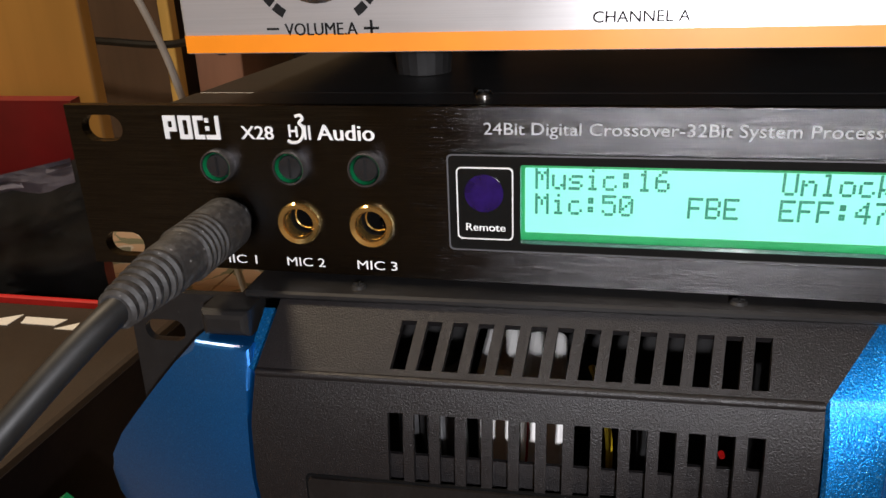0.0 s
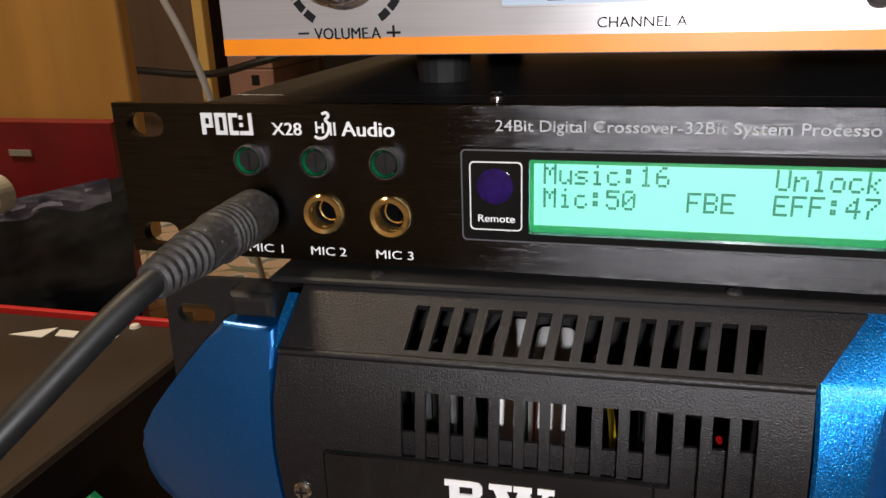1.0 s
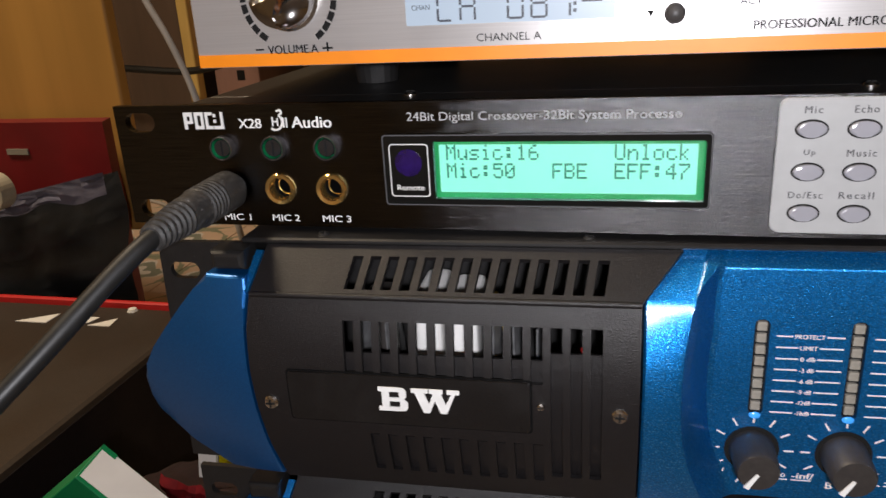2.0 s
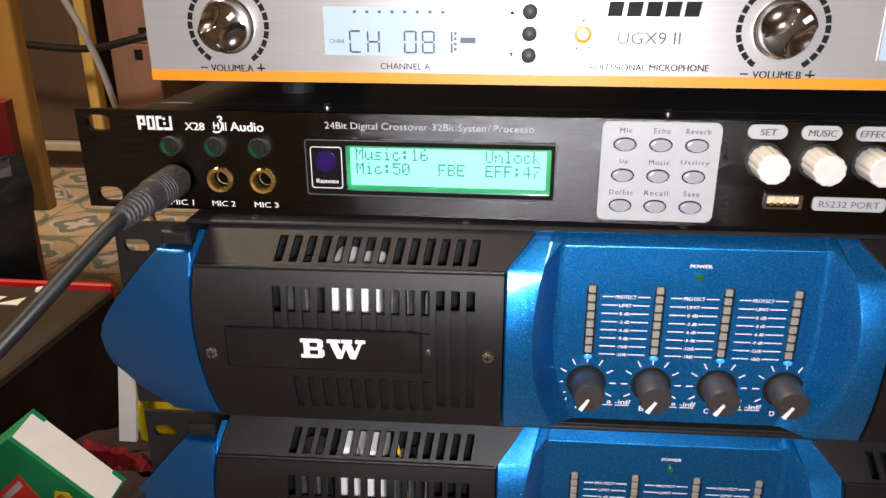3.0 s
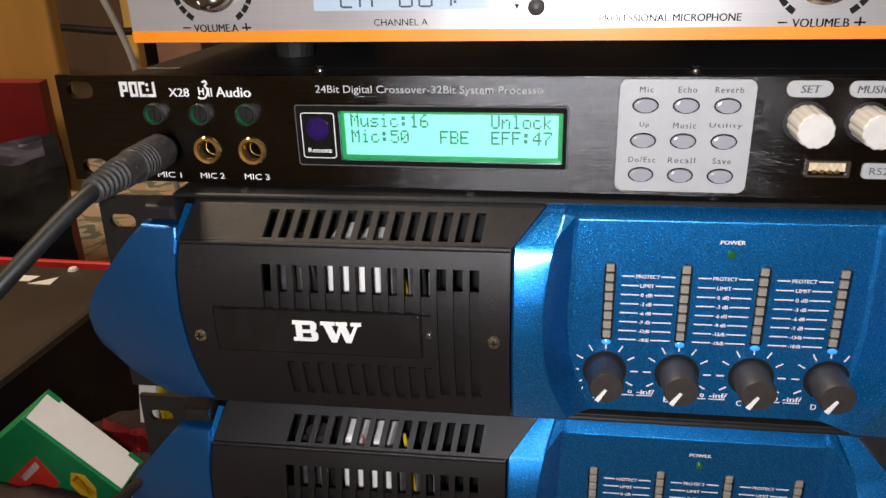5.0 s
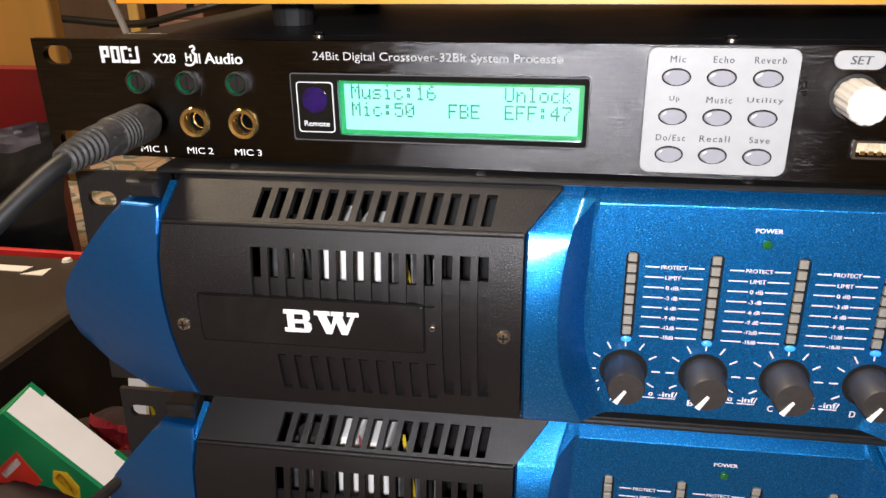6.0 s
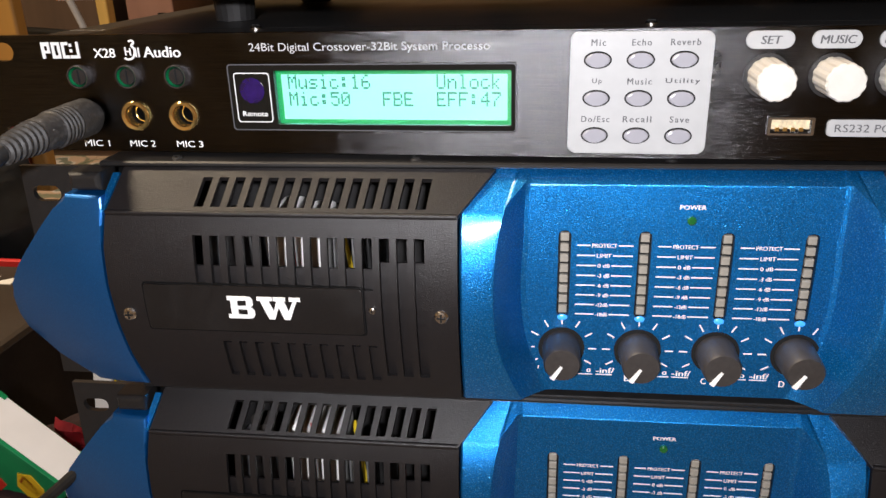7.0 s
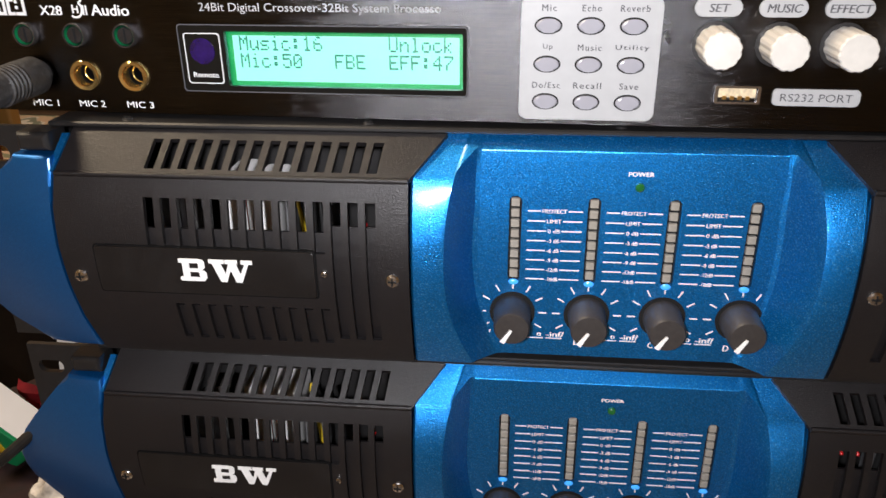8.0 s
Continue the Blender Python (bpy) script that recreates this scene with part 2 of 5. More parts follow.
def tile_material():
    """Cement tile: cream and terracotta ground, grey-green leaves round a pale flower."""
    m = bpy.data.materials.new("patterned_cement_tile")
    m.use_nodes = True
    n, l = m.node_tree.nodes, m.node_tree.links
    b = n["Principled BSDF"]
    b.inputs["Roughness"].default_value = 0.45
    co = n.new("ShaderNodeTexCoord")
    sep = n.new("ShaderNodeSeparateXYZ")
    l.new(co.outputs["Object"], sep.inputs[0])

    def op(kind, a, c=None):
        x = n.new("ShaderNodeMath")
        x.operation = kind
        for k, v in enumerate((a, c)):
            if v is None:
                continue
            if isinstance(v, (int, float)):
                x.inputs[k].default_value = v
            else:
                l.new(v, x.inputs[k])
        return x.outputs[0]

    x, y = sep.outputs[0], sep.outputs[1]
    r = op("SQRT", op("ADD", op("MULTIPLY", x, x), op("MULTIPLY", y, y)))
    a = op("ARCTAN2", y, x)
    petal = op("MULTIPLY", op("ADD", op("COSINE", op("MULTIPLY", a, 4)), 1.0), 0.5)
    grain = n.new("ShaderNodeTexNoise")
    grain.inputs["Scale"].default_value = 60
    l.new(co.outputs["Object"], grain.inputs["Vector"])
    rr = op("ADD", r, op("MULTIPLY", op("SUBTRACT", grain.outputs["Fac"], 0.5), 0.02))

    def mix(f, p, q):
        k = n.new("ShaderNodeMix")
        k.data_type = "RGBA"
        l.new(f, k.inputs[0])
        for sock, v in ((k.inputs[6], p), (k.inputs[7], q)):
            if isinstance(v, tuple):
                sock.default_value = (*v, 1)
            else:
                l.new(v, sock)
        return k.outputs[2]

    leaf = op("LESS_THAN", op("ABSOLUTE", op("SUBTRACT", rr, op("ADD", op("MULTIPLY", petal, 0.02), 0.032))), 0.013)
    white = op("LESS_THAN", rr, op("ADD", op("MULTIPLY", petal, 0.03), 0.045))
    ring = op("LESS_THAN", op("ABSOLUTE", op("SUBTRACT", rr, 0.098)), op("ADD", op("MULTIPLY", petal, 0.012), 0.002))
    cream = mix(grain.outputs["Fac"], (0.62, 0.42, 0.32), (0.52, 0.42, 0.30))
    col = mix(ring, cream, (0.22, 0.23, 0.16))
    col = mix(white, col, (0.62, 0.58, 0.55))
    col = mix(op("MULTIPLY", leaf, white), col, (0.20, 0.22, 0.18))
    l.new(col, b.inputs["Base Color"])
    return m


TILE = tile_material()

# ---------------------------------------------------------------- mesh helpers
ROOT = {}


def thing(name, at, label, category, group="", kind=""):
    ob = new(name)
    ob.empty_display_size = 0.02
    ob.location = at
    ROOT[ob] = Vector(at)
    return tagged(ob, label, category, group, kind)


def part(name, bm, material, parent=None, label="", smooth=False, crease=32):
    """One mesh object under a thing or a part; the bmesh is given in world coordinates."""
    mesh = bpy.data.meshes.new(name)
    base = ROOT[parent] if parent is not None else Vector((0, 0, 0))
    bmesh.ops.translate(bm, verts=bm.verts, vec=-base)
    bmesh.ops.recalc_face_normals(bm, faces=bm.faces)
    bm.to_mesh(mesh)
    bm.free()
    if smooth:
        mesh.shade_smooth()
        mesh.set_sharp_from_angle(angle=radians(crease))
    mesh.materials.append(material)
    ob = new(name, mesh)
    if parent is not None:
        ob.parent = parent
        ROOT[ob] = base
    if label:
        tagged(ob, label)
    return ob


def share(name, source, parent, at=(0, 0, 0), label="", turn=None):
    """A part on the mesh of another one, moved by at."""
    ob = new(name, source.data)
    ob.parent = parent
    ROOT[ob] = ROOT[parent]
    ob.location = at
    if turn:
        ob.rotation_euler = turn
    if label:
        tagged(ob, label)
    return ob


def solo(name, bm, material, at, label, category, group="", kind="", smooth=False):
    """A thing of one mesh."""
    mesh = bpy.data.meshes.new(name)
    bmesh.ops.translate(bm, verts=bm.verts, vec=-Vector(at))
    bmesh.ops.recalc_face_normals(bm, faces=bm.faces)
    bm.to_mesh(mesh)
    bm.free()
    if smooth:
        mesh.shade_smooth()
        mesh.set_sharp_from_angle(angle=radians(32))
    mesh.materials.append(material)
    ob = new(name, mesh)
    ob.location = at
    ROOT[ob] = Vector(at)
    return tagged(ob, label, category, group, kind)


def box(x0, x1, y0, y1, z0, z1, bevel=0.0, segs=2, bm=None):
    out = bm or bmesh.new()
    got = bmesh.ops.create_cube(out, size=1, matrix=Matrix.Translation(((x0 + x1) / 2, (y0 + y1) / 2, (z0 + z1) / 2)) @ Matrix.Diagonal((x1 - x0, y1 - y0, z1 - z0, 1)))
    if bevel:
        edges = list({e for v in got["verts"] for e in v.link_edges})
        bmesh.ops.bevel(out, geom=edges, offset=bevel, segments=segs, profile=0.5, affect="EDGES")
    return out


def rrect(cx, cz, w, h, r, n=5):
    """Outline of a rounded rectangle in x and z."""
    pts = []
    for sx, sz, a0 in ((1, 1, 0), (-1, 1, 90), (-1, -1, 180), (1, -1, 270)):
        for k in range(n + 1):
            a = radians(a0 + 90 * k / n)
            pts.append((cx + sx * (w / 2 - r) + r * math.cos(a), cz + sz * (h / 2 - r) + r * math.sin(a)))
    return pts


def ring_pts(cx, cz, r, n=24):
    return [(cx + r * math.cos(2 * math.pi * k / n), cz + r * math.sin(2 * math.pi * k / n)) for k in range(n)]


def plate(outer, holes, y0, y1, place=None, bm=None):
    """A plate with holes: outlines in x and z, front at y0 and back at y1. place maps (x, y, z) into the world."""
    out = bm or bmesh.new()
    place = place or (lambda x, y, z: (x, y, z))
    sides = []
    for y in (y0, y1):
        edges, loops = [], []
        for loop in [outer, *holes]:
            vs = [out.verts.new(place(x, y, z)) for x, z in loop]
            loops.append(vs)
            edges += [out.edges.new((vs[k], vs[(k + 1) % len(vs)])) for k in range(len(vs))]
        bmesh.ops.triangle_fill(out, use_beauty=True, use_dissolve=False, edges=edges)
        sides.append(loops)
    for a, b in zip(*sides):
        for k in range(len(a)):
            j = (k + 1) % len(a)
            out.faces.new((a[k], a[j], b[j], b[k]))
    return out


def prism(pts, y0, y1, bevel=0.0, segs=2, place=None):
    """A solid of constant section in x and z, from y0 (front) to y1, with its front edge rounded."""
    out = bmesh.new()
    place = place or (lambda x, y, z: (x, y, z))
    a = [out.verts.new(place(x, y0, z)) for x, z in pts]
    b = [out.verts.new(place(x, y1, z)) for x, z in pts]
    front = out.faces.new(a)
    out.faces.new(b[::-1])
    for k in range(len(a)):
        j = (k + 1) % len(a)
        out.faces.new((a[k], a[j], b[j], b[k]))
    if bevel:
        bmesh.ops.bevel(out, geom=list(front.edges), offset=bevel, segments=segs, profile=0.5, affect="EDGES")
    return out


def lathe(cx, cz, profile, n=28, place=None, flute=0, depth=0.0, bm=None):
    """A turned body about the y axis: rows of radius and y; flute: grooves round it."""
    out = bm or bmesh.new()
    place = place or (lambda x, y, z: (x, y, z))
    rings = []
    for r, y in profile:
        if r <= 0:
            rings.append([out.verts.new(place(cx, y, cz))])
            continue
        row = []
        for k in range(n):
            a = 2 * math.pi * k / n
            rad = r - (depth if flute and (k * flute // n * n) // flute == k else 0.0) if flute else r
            row.append(out.verts.new(place(cx + rad * math.cos(a), y, cz + rad * math.sin(a))))
        rings.append(row)
    for a, b in zip(rings, rings[1:]):
        for k in range(n):
            j = (k + 1) % n
            if len(a) == 1 and len(b) == 1:
                continue
            if len(a) == 1:
                out.faces.new((a[0], b[k], b[j]))
            elif len(b) == 1:
                out.faces.new((a[k], a[j], b[0]))
            else:
                out.faces.new((a[k], a[j], b[j], b[k]))
    return out


def tube(points, radius, n=12, bm=None, caps=True):
    """A round body along a line of points; radius may be a number or one for each point."""
    out = bm or bmesh.new()
    pts = [Vector(p) for p in points]
    rads = radius if isinstance(radius, (list, tuple)) else [radius] * len(pts)
    rings, up = [], None
    for k, p in enumerate(pts):
        way = (pts[min(k + 1, len(pts) - 1)] - pts[max(k - 1, 0)]).normalized()
        side = way.cross(up or (Vector((0, 0, 1)) if abs(way.z) < 0.9 else Vector((1, 0, 0)))).normalized()
        up = side.cross(way)
        rings.append([out.verts.new(p + rads[k] * (math.cos(2 * math.pi * i / n) * side + math.sin(2 * math.pi * i / n) * up)) for i in range(n)])
    for a, b in zip(rings, rings[1:]):
        for i in range(n):
            j = (i + 1) % n
            out.faces.new((a[i], a[j], b[j], b[i]))
    if caps:
        out.faces.new(rings[0][::-1])
        out.faces.new(rings[-1])
    return out


def spline(ctrl, n=40):
    """Points of a smooth line through the given ones."""
    c = [Vector(p) for p in ctrl]
    c = [2 * c[0] - c[1]] + c + [2 * c[-1] - c[-2]]
    out = []
    for k in range(1, len(c) - 2):
        for s in range(n):
            t = s / n
            out.append(0.5 * (2 * c[k] + (c[k + 1] - c[k - 1]) * t + (2 * c[k - 1] - 5 * c[k] + 4 * c[k + 1] - c[k + 2]) * t * t + (3 * c[k] - c[k - 1] - 3 * c[k + 1] + c[k + 2]) * t ** 3))
    out.append(c[-2])
    return out


def flat(polys, y, t=0.0002, place=None):
    """Thin printed shapes: outlines in x and z on the plane y, t thick towards the viewer."""
    out = bmesh.new()
    place = place or (lambda x, yy, z: (x, yy, z))
    for pts in polys:
        a = [out.verts.new(place(x, y - t, z)) for x, z in pts]
        b = [out.verts.new(place(x, y, z)) for x, z in pts]
        out.faces.new(a)
        for k in range(len(a)):
            j = (k + 1) % len(a)
            out.faces.new((a[k], a[j], b[j], b[k]))
    return out


def rect(x0, x1, z0, z1):
    return [(x0, z0), (x1, z0), (x1, z1), (x0, z1)]


WORDS = {}


def word_mesh(text, bold=0.0, shear=0.0, spacing=1.0):
    key = (text, bold, shear, spacing)
    if key not in WORDS:
        cu = bpy.data.curves.new("letters", "FONT")
        cu.body, cu.size, cu.offset, cu.shear, cu.space_character = text, 1.0, bold, shear, spacing
        cu.resolution_u = 3
        tmp = bpy.data.objects.new("letters", cu)
        scene.collection.objects.link(tmp)
        mesh = bpy.data.meshes.new_from_object(tmp)
        bpy.data.objects.remove(tmp)
        WORDS[key] = mesh
    return WORDS[key]


def word(name, text, x0, x1, z0, z1, y, material, parent, bold=0.0, shear=0.0, spacing=1.0, label=""):
    """Printed writing that fills x0..x1 and z0..z1 on the front plane y."""
    heavy, bold = bold, 0.0
    src = word_mesh(text, bold, shear, spacing)
    bm = bmesh.new()
    bm.from_mesh(src)
    xs, zs = [v.co.x for v in bm.verts], [v.co.y for v in bm.verts]
    sx, sz = (x1 - x0) / (max(xs) - min(xs)), (z1 - z0) / (max(zs) - min(zs))
    lx, lz = min(xs), min(zs)
    for v in bm.verts:
        v.co = Vector((x0 + (v.co.x - lx) * sx, y, z0 + (v.co.y - lz) * sz))
    if heavy > 0.004:
        for g in [f for f in bmesh.ops.duplicate(bm, geom=list(bm.verts) + list(bm.edges) + list(bm.faces))["geom"] if isinstance(f, bmesh.types.BMVert)]:
            g.co += Vector((heavy * sx * 1.6, -0.00004, 0))
    ob = part(name, bm, material, parent, label)
    return ob


def screw(parent, x, y, z, r=0.0022, material=None, up=False):
    """A domed cross-head screw, facing the viewer or up."""
    place = (lambda a, b, c: (x + a, y + c, z - b)) if up else (lambda a, b, c: (x + a, y + b, z + c))
    bm = lathe(0, 0, [(r, 0.0), (r, -0.0006), (r * 0.8, -0.0012), (r * 0.35, -0.0015), (0, -0.0015)], 16, place)
    ob = part("screw", bm, material or CHROME, parent, smooth=True)
    cross = flat([rect(-r * 0.6, r * 0.6, -r * 0.12, r * 0.12), rect(-r * 0.12, r * 0.12, -r * 0.6, r * 0.6)], -0.0014, 0.0003, place)
    part("cross_slot", cross, BLACK_INK, ob)
    return ob

def tilted_box(origin, u, v, w):
    """A box from a corner and its three edges."""
    bm = bmesh.new()
    o, u, v, w = Vector(origin), Vector(u), Vector(v), Vector(w)
    c = [bm.verts.new(o + a * u + b * v + d * w) for d in (0, 1) for b in (0, 1) for a in (0, 1)]
    for q in ((0, 1, 3, 2), (4, 6, 7, 5), (0, 4, 5, 1), (1, 5, 7, 3), (3, 7, 6, 2), (2, 6, 4, 0)):
        bm.faces.new([c[k] for k in q])
    return bm


# ---------------------------------------------------------------- the room
def slab(name, x0, x1, y0, y1, z0, z1, material, label, category):
    return solo(name, box(x0, x1, y0, y1, z0, z1), material, ((x0 + x1) / 2, (y0 + y1) / 2, z0), label, category, kind="structure")


slab("wall_north", -2.6, 2.2, 2.3, 2.4, 0, 2.6, PLASTER, "ochre plastered wall at the back of the room", "wall")
slab("wall_south", -2.6, 2.2, -2.1, -2.0, 0, 2.6, PLASTER, "ochre plastered wall behind the viewer", "wall")
slab("wall_west", -2.7, -2.6, -2.0, 2.3, 0, 2.6, PLASTER, "ochre plastered side wall", "wall")
slab("wall_east", 2.2, 2.3, -2.0, 2.3, 0, 2.6, PLASTER, "ochre plastered side wall", "wall")
slab("ceiling", -2.7, 2.3, -2.1, 2.4, 2.6, 2.7, PLASTER, "plain plastered ceiling", "ceiling")
FLOOR = slab("floor", -2.7, 2.3, -2.1, 2.4, -0.1, -0.004, FLOOR_EDGE, "floor of patterned cement tiles with a grey border", "floor")

# ---------------------------------------------------------------- power amplifiers
AY = -0.024          # front of the pads and grilles
MID = 0.262          # middle of the amplifier
EDGE, TOPY, TOPZ = 0.4832, -0.007, 0.4965


def bow(z):
    """The front is barrelled: most forward at half height."""
    return 4.3 * (z - 0.45) ** 2 - 0.0010


def bowed(bm, steps=14):
    for k in range(1, steps):
        bmesh.ops.bisect_plane(bm, geom=[*bm.verts, *bm.edges, *bm.faces], plane_co=(0, 0, 0.406 + 0.084 * k / steps), plane_no=(0, 0, 1))
    for v in bm.verts:
        v.co.y += bow(v.co.z)
    return bm


def slope(x, d, s):
    """The bevel over the front: s runs from the edge (0) to the top (1), d is depth under it."""
    return (x, AY + bow(EDGE) + (TOPY - AY - bow(EDGE)) * s + d * 0.53, EDGE + (TOPZ - EDGE) * s - d * 0.85)


def mirrored(pts):
    return [(2 * MID - x, z) for x, z in pts][::-1]


def swept(bm, flip):
    """The front of an end cap falls away towards the outer side."""
    for k in range(1, 9):
        x = 0.0115 + 0.0045 * k
        bmesh.ops.bisect_plane(bm, geom=[*bm.verts, *bm.edges, *bm.faces], plane_co=(2 * MID - x if flip else x, 0, 0), plane_no=(1, 0, 0))
    for v in bm.verts:
        x = 2 * MID - v.co.x if flip else v.co.x
        if v.co.y < -0.012:
            d = 0.010 * max(0.0, (0.053 - x) / 0.042) ** 1.6
            v.co.y += d
            v.co.x += (0.7 if flip else -0.7) * d
    return bm


# heavy bars of the mark on the grille: two upright groups
MARK_BARS = [rect(0.0992, 0.1062, 0.0074, 0.0090), rect(0.0992, 0.1062, 0.0, 0.0016), rect(0.1004, 0.1030, 0.0016, 0.0074), rect(0.1030, 0.1066, 0.0038, 0.0052),
             [(0.1060, 0.0090), (0.1080, 0.0088), (0.1089, 0.0078), (0.1089, 0.0056), (0.1080, 0.0046), (0.1064, 0.0046), (0.1064, 0.0074), (0.1060, 0.0074)],
             [(0.1064, 0.0046), (0.1084, 0.0044), (0.1093, 0.0034), (0.1093, 0.0014), (0.1084, 0.0002), (0.1060, 0.0), (0.1060, 0.0016), (0.1066, 0.0016), (0.1066, 0.0040)],
             rect(0.1106, 0.1164, 0.0075, 0.0090), rect(0.1168, 0.1214, 0.0075, 0.0090), rect(0.1228, 0.1270, 0.0075, 0.0090),
             [(0.1118, 0.0075), (0.1150, 0.0075), (0.1168, 0.0030), (0.1158, 0.0), (0.1146, 0.0)], [(0.1180, 0.0075), (0.1190, 0.0058), (0.1168, 0.0), (0.1158, 0.0), (0.1166, 0.0032)],
             [(0.1178, 0.0075), (0.1208, 0.0075), (0.1224, 0.0030), (0.1214, 0.0), (0.1204, 0.0)], [(0.1242, 0.0075), (0.1256, 0.0075), (0.1226, 0.0), (0.1214, 0.0), (0.1222, 0.0032)]]


def power_amplifier(label):
    amp = thing("power_amplifier", (MID, 0.15, 0.4045), label, "amplifier", "stacked power amplifiers")
    part("chassis", box(0.046, 0.478, 0.045, 0.33, 0.4045, 0.4967, 0.0006, 1), BLACK_STEEL, amp)
    part("floor_plate", box(0.046, 0.478, -0.010, 0.0452, 0.4045, 0.4062, 0.0004, 1), INNER, amp)
    part("bulkhead", box(0.049, 0.475, 0.036, 0.0448, 0.4063, 0.4966), INNER, amp)
    for x in (0.046, 0.476):
        part("side_wall", box(x, x + 0.002, -0.0042, 0.0452, 0.4063, 0.4966), BLACK_STEEL, amp)
    part("top_plate", box(0.048, 0.476, -0.008, 0.0455, 0.4968, 0.4988, 0.0006, 1), BLACK_STEEL, amp)
    foot = part("foot", lathe(0, 0, [(0.009, 0.0), (0.009, 0.009), (0, 0.009)], 18, lambda x, y, z: (0.075 + x, 0.03 + z, 0.4045 - y)), RUBBER, amp)
    for dx, dy in ((0.374, 0), (0, 0.26), (0.374, 0.26)):
        share("foot", foot, amp, (dx, dy, 0))

    # grille: bevelled strip and front plate, both pierced by slots
    pitch, first, wide = 0.00627, 0.0890, 0.0037
    left = [(0.0585, 0.408), (0.0555, 0.425), (0.0540, 0.440), (0.0530, 0.455), (0.0530, 0.470), (0.0545, EDGE)]
    outline = [*left, (0.1845, EDGE), (0.1845, 0.408)]
    holes = []
    for k in range(14):
        x = first + k * pitch - 0.0013
        if k < 11:
            holes.append(rect(x, x + wide, 0.4560, 0.4752))
            if k < 10:
                holes.append(rect(x + 0.0065, x + 0.0065 + wide * 0.9, 0.4160, 0.4330))
        else:
            holes.append(rect(x, x + wide, 0.4185, 0.4752))
    upper = []
    for k in range(14):
        x = first + k * pitch - 0.0010
        upper.append([(x, 0.13), (x + wide, 0.13), (x + wide + 0.0016, 0.78), (x + 0.0016, 0.78)])
    for flip in (False, True):
        turn = mirrored if flip else list
        grille = part("grille", bowed(plate(turn(outline), [turn(h) for h in holes], AY, AY + 0.002)), BLACK_GRAIN, amp, smooth=True, crease=12)
        bevel = plate(turn([(0.0545, 0.0), (0.1845, 0.0), (0.1972, 1.0), (0.0575, 1.0)]), [turn(h) for h in upper], 0.0, 0.002, slope)
        part("bevel_strip", bevel, BLACK_GRAIN, grille)
        ends = turn([(0.0547, 0.0), (0.1843, 0.0)])
        part("edge_bead", tube([slope(ends[0][0], 0.0004, 0.0), slope(ends[1][0], 0.0004, 0.0)], 0.0011, 12), BLACK_GRAIN, grille, smooth=True)
        part("blanking_strip", bowed(prism(turn(rect(0.0845, 0.1552, 0.4545, 0.4632)), AY + 0.0024, AY + 0.0034)), BLACK_GRAIN, grille)
        part("blanking_strip", bowed(prism(turn(rect(0.088, 0.1560, 0.4150, 0.4310)), AY + 0.0022, AY + 0.0032)), BLACK_GRAIN, grille)
        part("blanking_strip", bowed(prism(turn(rect(0.1562, 0.1780, 0.4150, 0.4655)), AY + 0.0030, AY + 0.0040)), BLACK_GRAIN, grille)
        badge = part("badge_plate", bowed(prism(turn(rrect(0.1085, 0.4475, 0.083, 0.0185, 0.001)), AY - 0.0009, AY + 0.0004, 0.0004, 2)), BADGE, amp, smooth=True, crease=12)
        part("badge_line", bowed(plate(turn(rrect(0.1085, 0.4475, 0.0846, 0.0200, 0.0014)), [turn(rrect(0.1085, 0.4475, 0.0834, 0.0189, 0.001))], AY - 0.0002, AY + 0.0004)), VOID, badge)
        m = (lambda x: x + 2 * (MID - 0.112)) if flip else (lambda x: x)
        # the maker's mark as plain heavy bars
        shapes = [[(m(a), 0.4440 + b) for a, b in pts] for pts in MARK_BARS]
        part("maker_mark", bowed(flat(shapes, AY - 0.0009, 0.0004)), WHITE_INK, badge, "plain white mark")
        for x, z in ((0.0595, 0.4440), (0.1785, 0.4465)):
            screw(amp, 2 * MID - x if flip else x, AY + bow(z), z, 0.0026)
        screw(amp, 2 * MID - 0.1535 if flip else 0.1535, AY + bow(0.4485), 0.4485, 0.0014)
        # a white sleeved block, coils and wires behind the slots
        side = (lambda x: 2 * MID - x) if flip else (lambda x: x)
        for x0, x1, z1 in ((0.1055, 0.1158, 0.4745), (0.1172, 0.1290, 0.4725)):
            a, b = sorted((side(x0), side(x1)))
            part("capacitor", box(a, b, 0.001, 0.030, 0.4075, z1, 0.0025, 3), SLEEVE, amp, "white sleeved block seen through slots")
        for k, x in enumerate((0.0865, 0.0915, 0.0965, 0.1345, 0.1425, 0.1490)):
            fin = tilted_box((side(x), -0.008 + 0.002 * (k % 3), 0.4075), (0.0022, 0.010 + 0.003 * (k % 2), 0.0), (0.0007, -0.0002, 0.0), (side(0.0015 * (k % 2)) - side(0.0), 0.0, 0.066 - 0.004 * (k % 3)))
            part("cooling_fin", fin, FIN_GREY, amp, "grey cooling fin behind the slots")
        a, b = sorted((side(0.1822), side(0.1842)))
        part("inner_flange", box(a, b, -0.0175, 0.004, 0.4120, 0.4800), BLUE, amp, "blue inner flange beside the grille")
        part("coil", tube([(side(0.0945), 0.004, 0.4075), (side(0.0955), 0.002, 0.4770)], 0.0055, 18), KNOB_BLACK, amp, "dark wound coil", smooth=True)
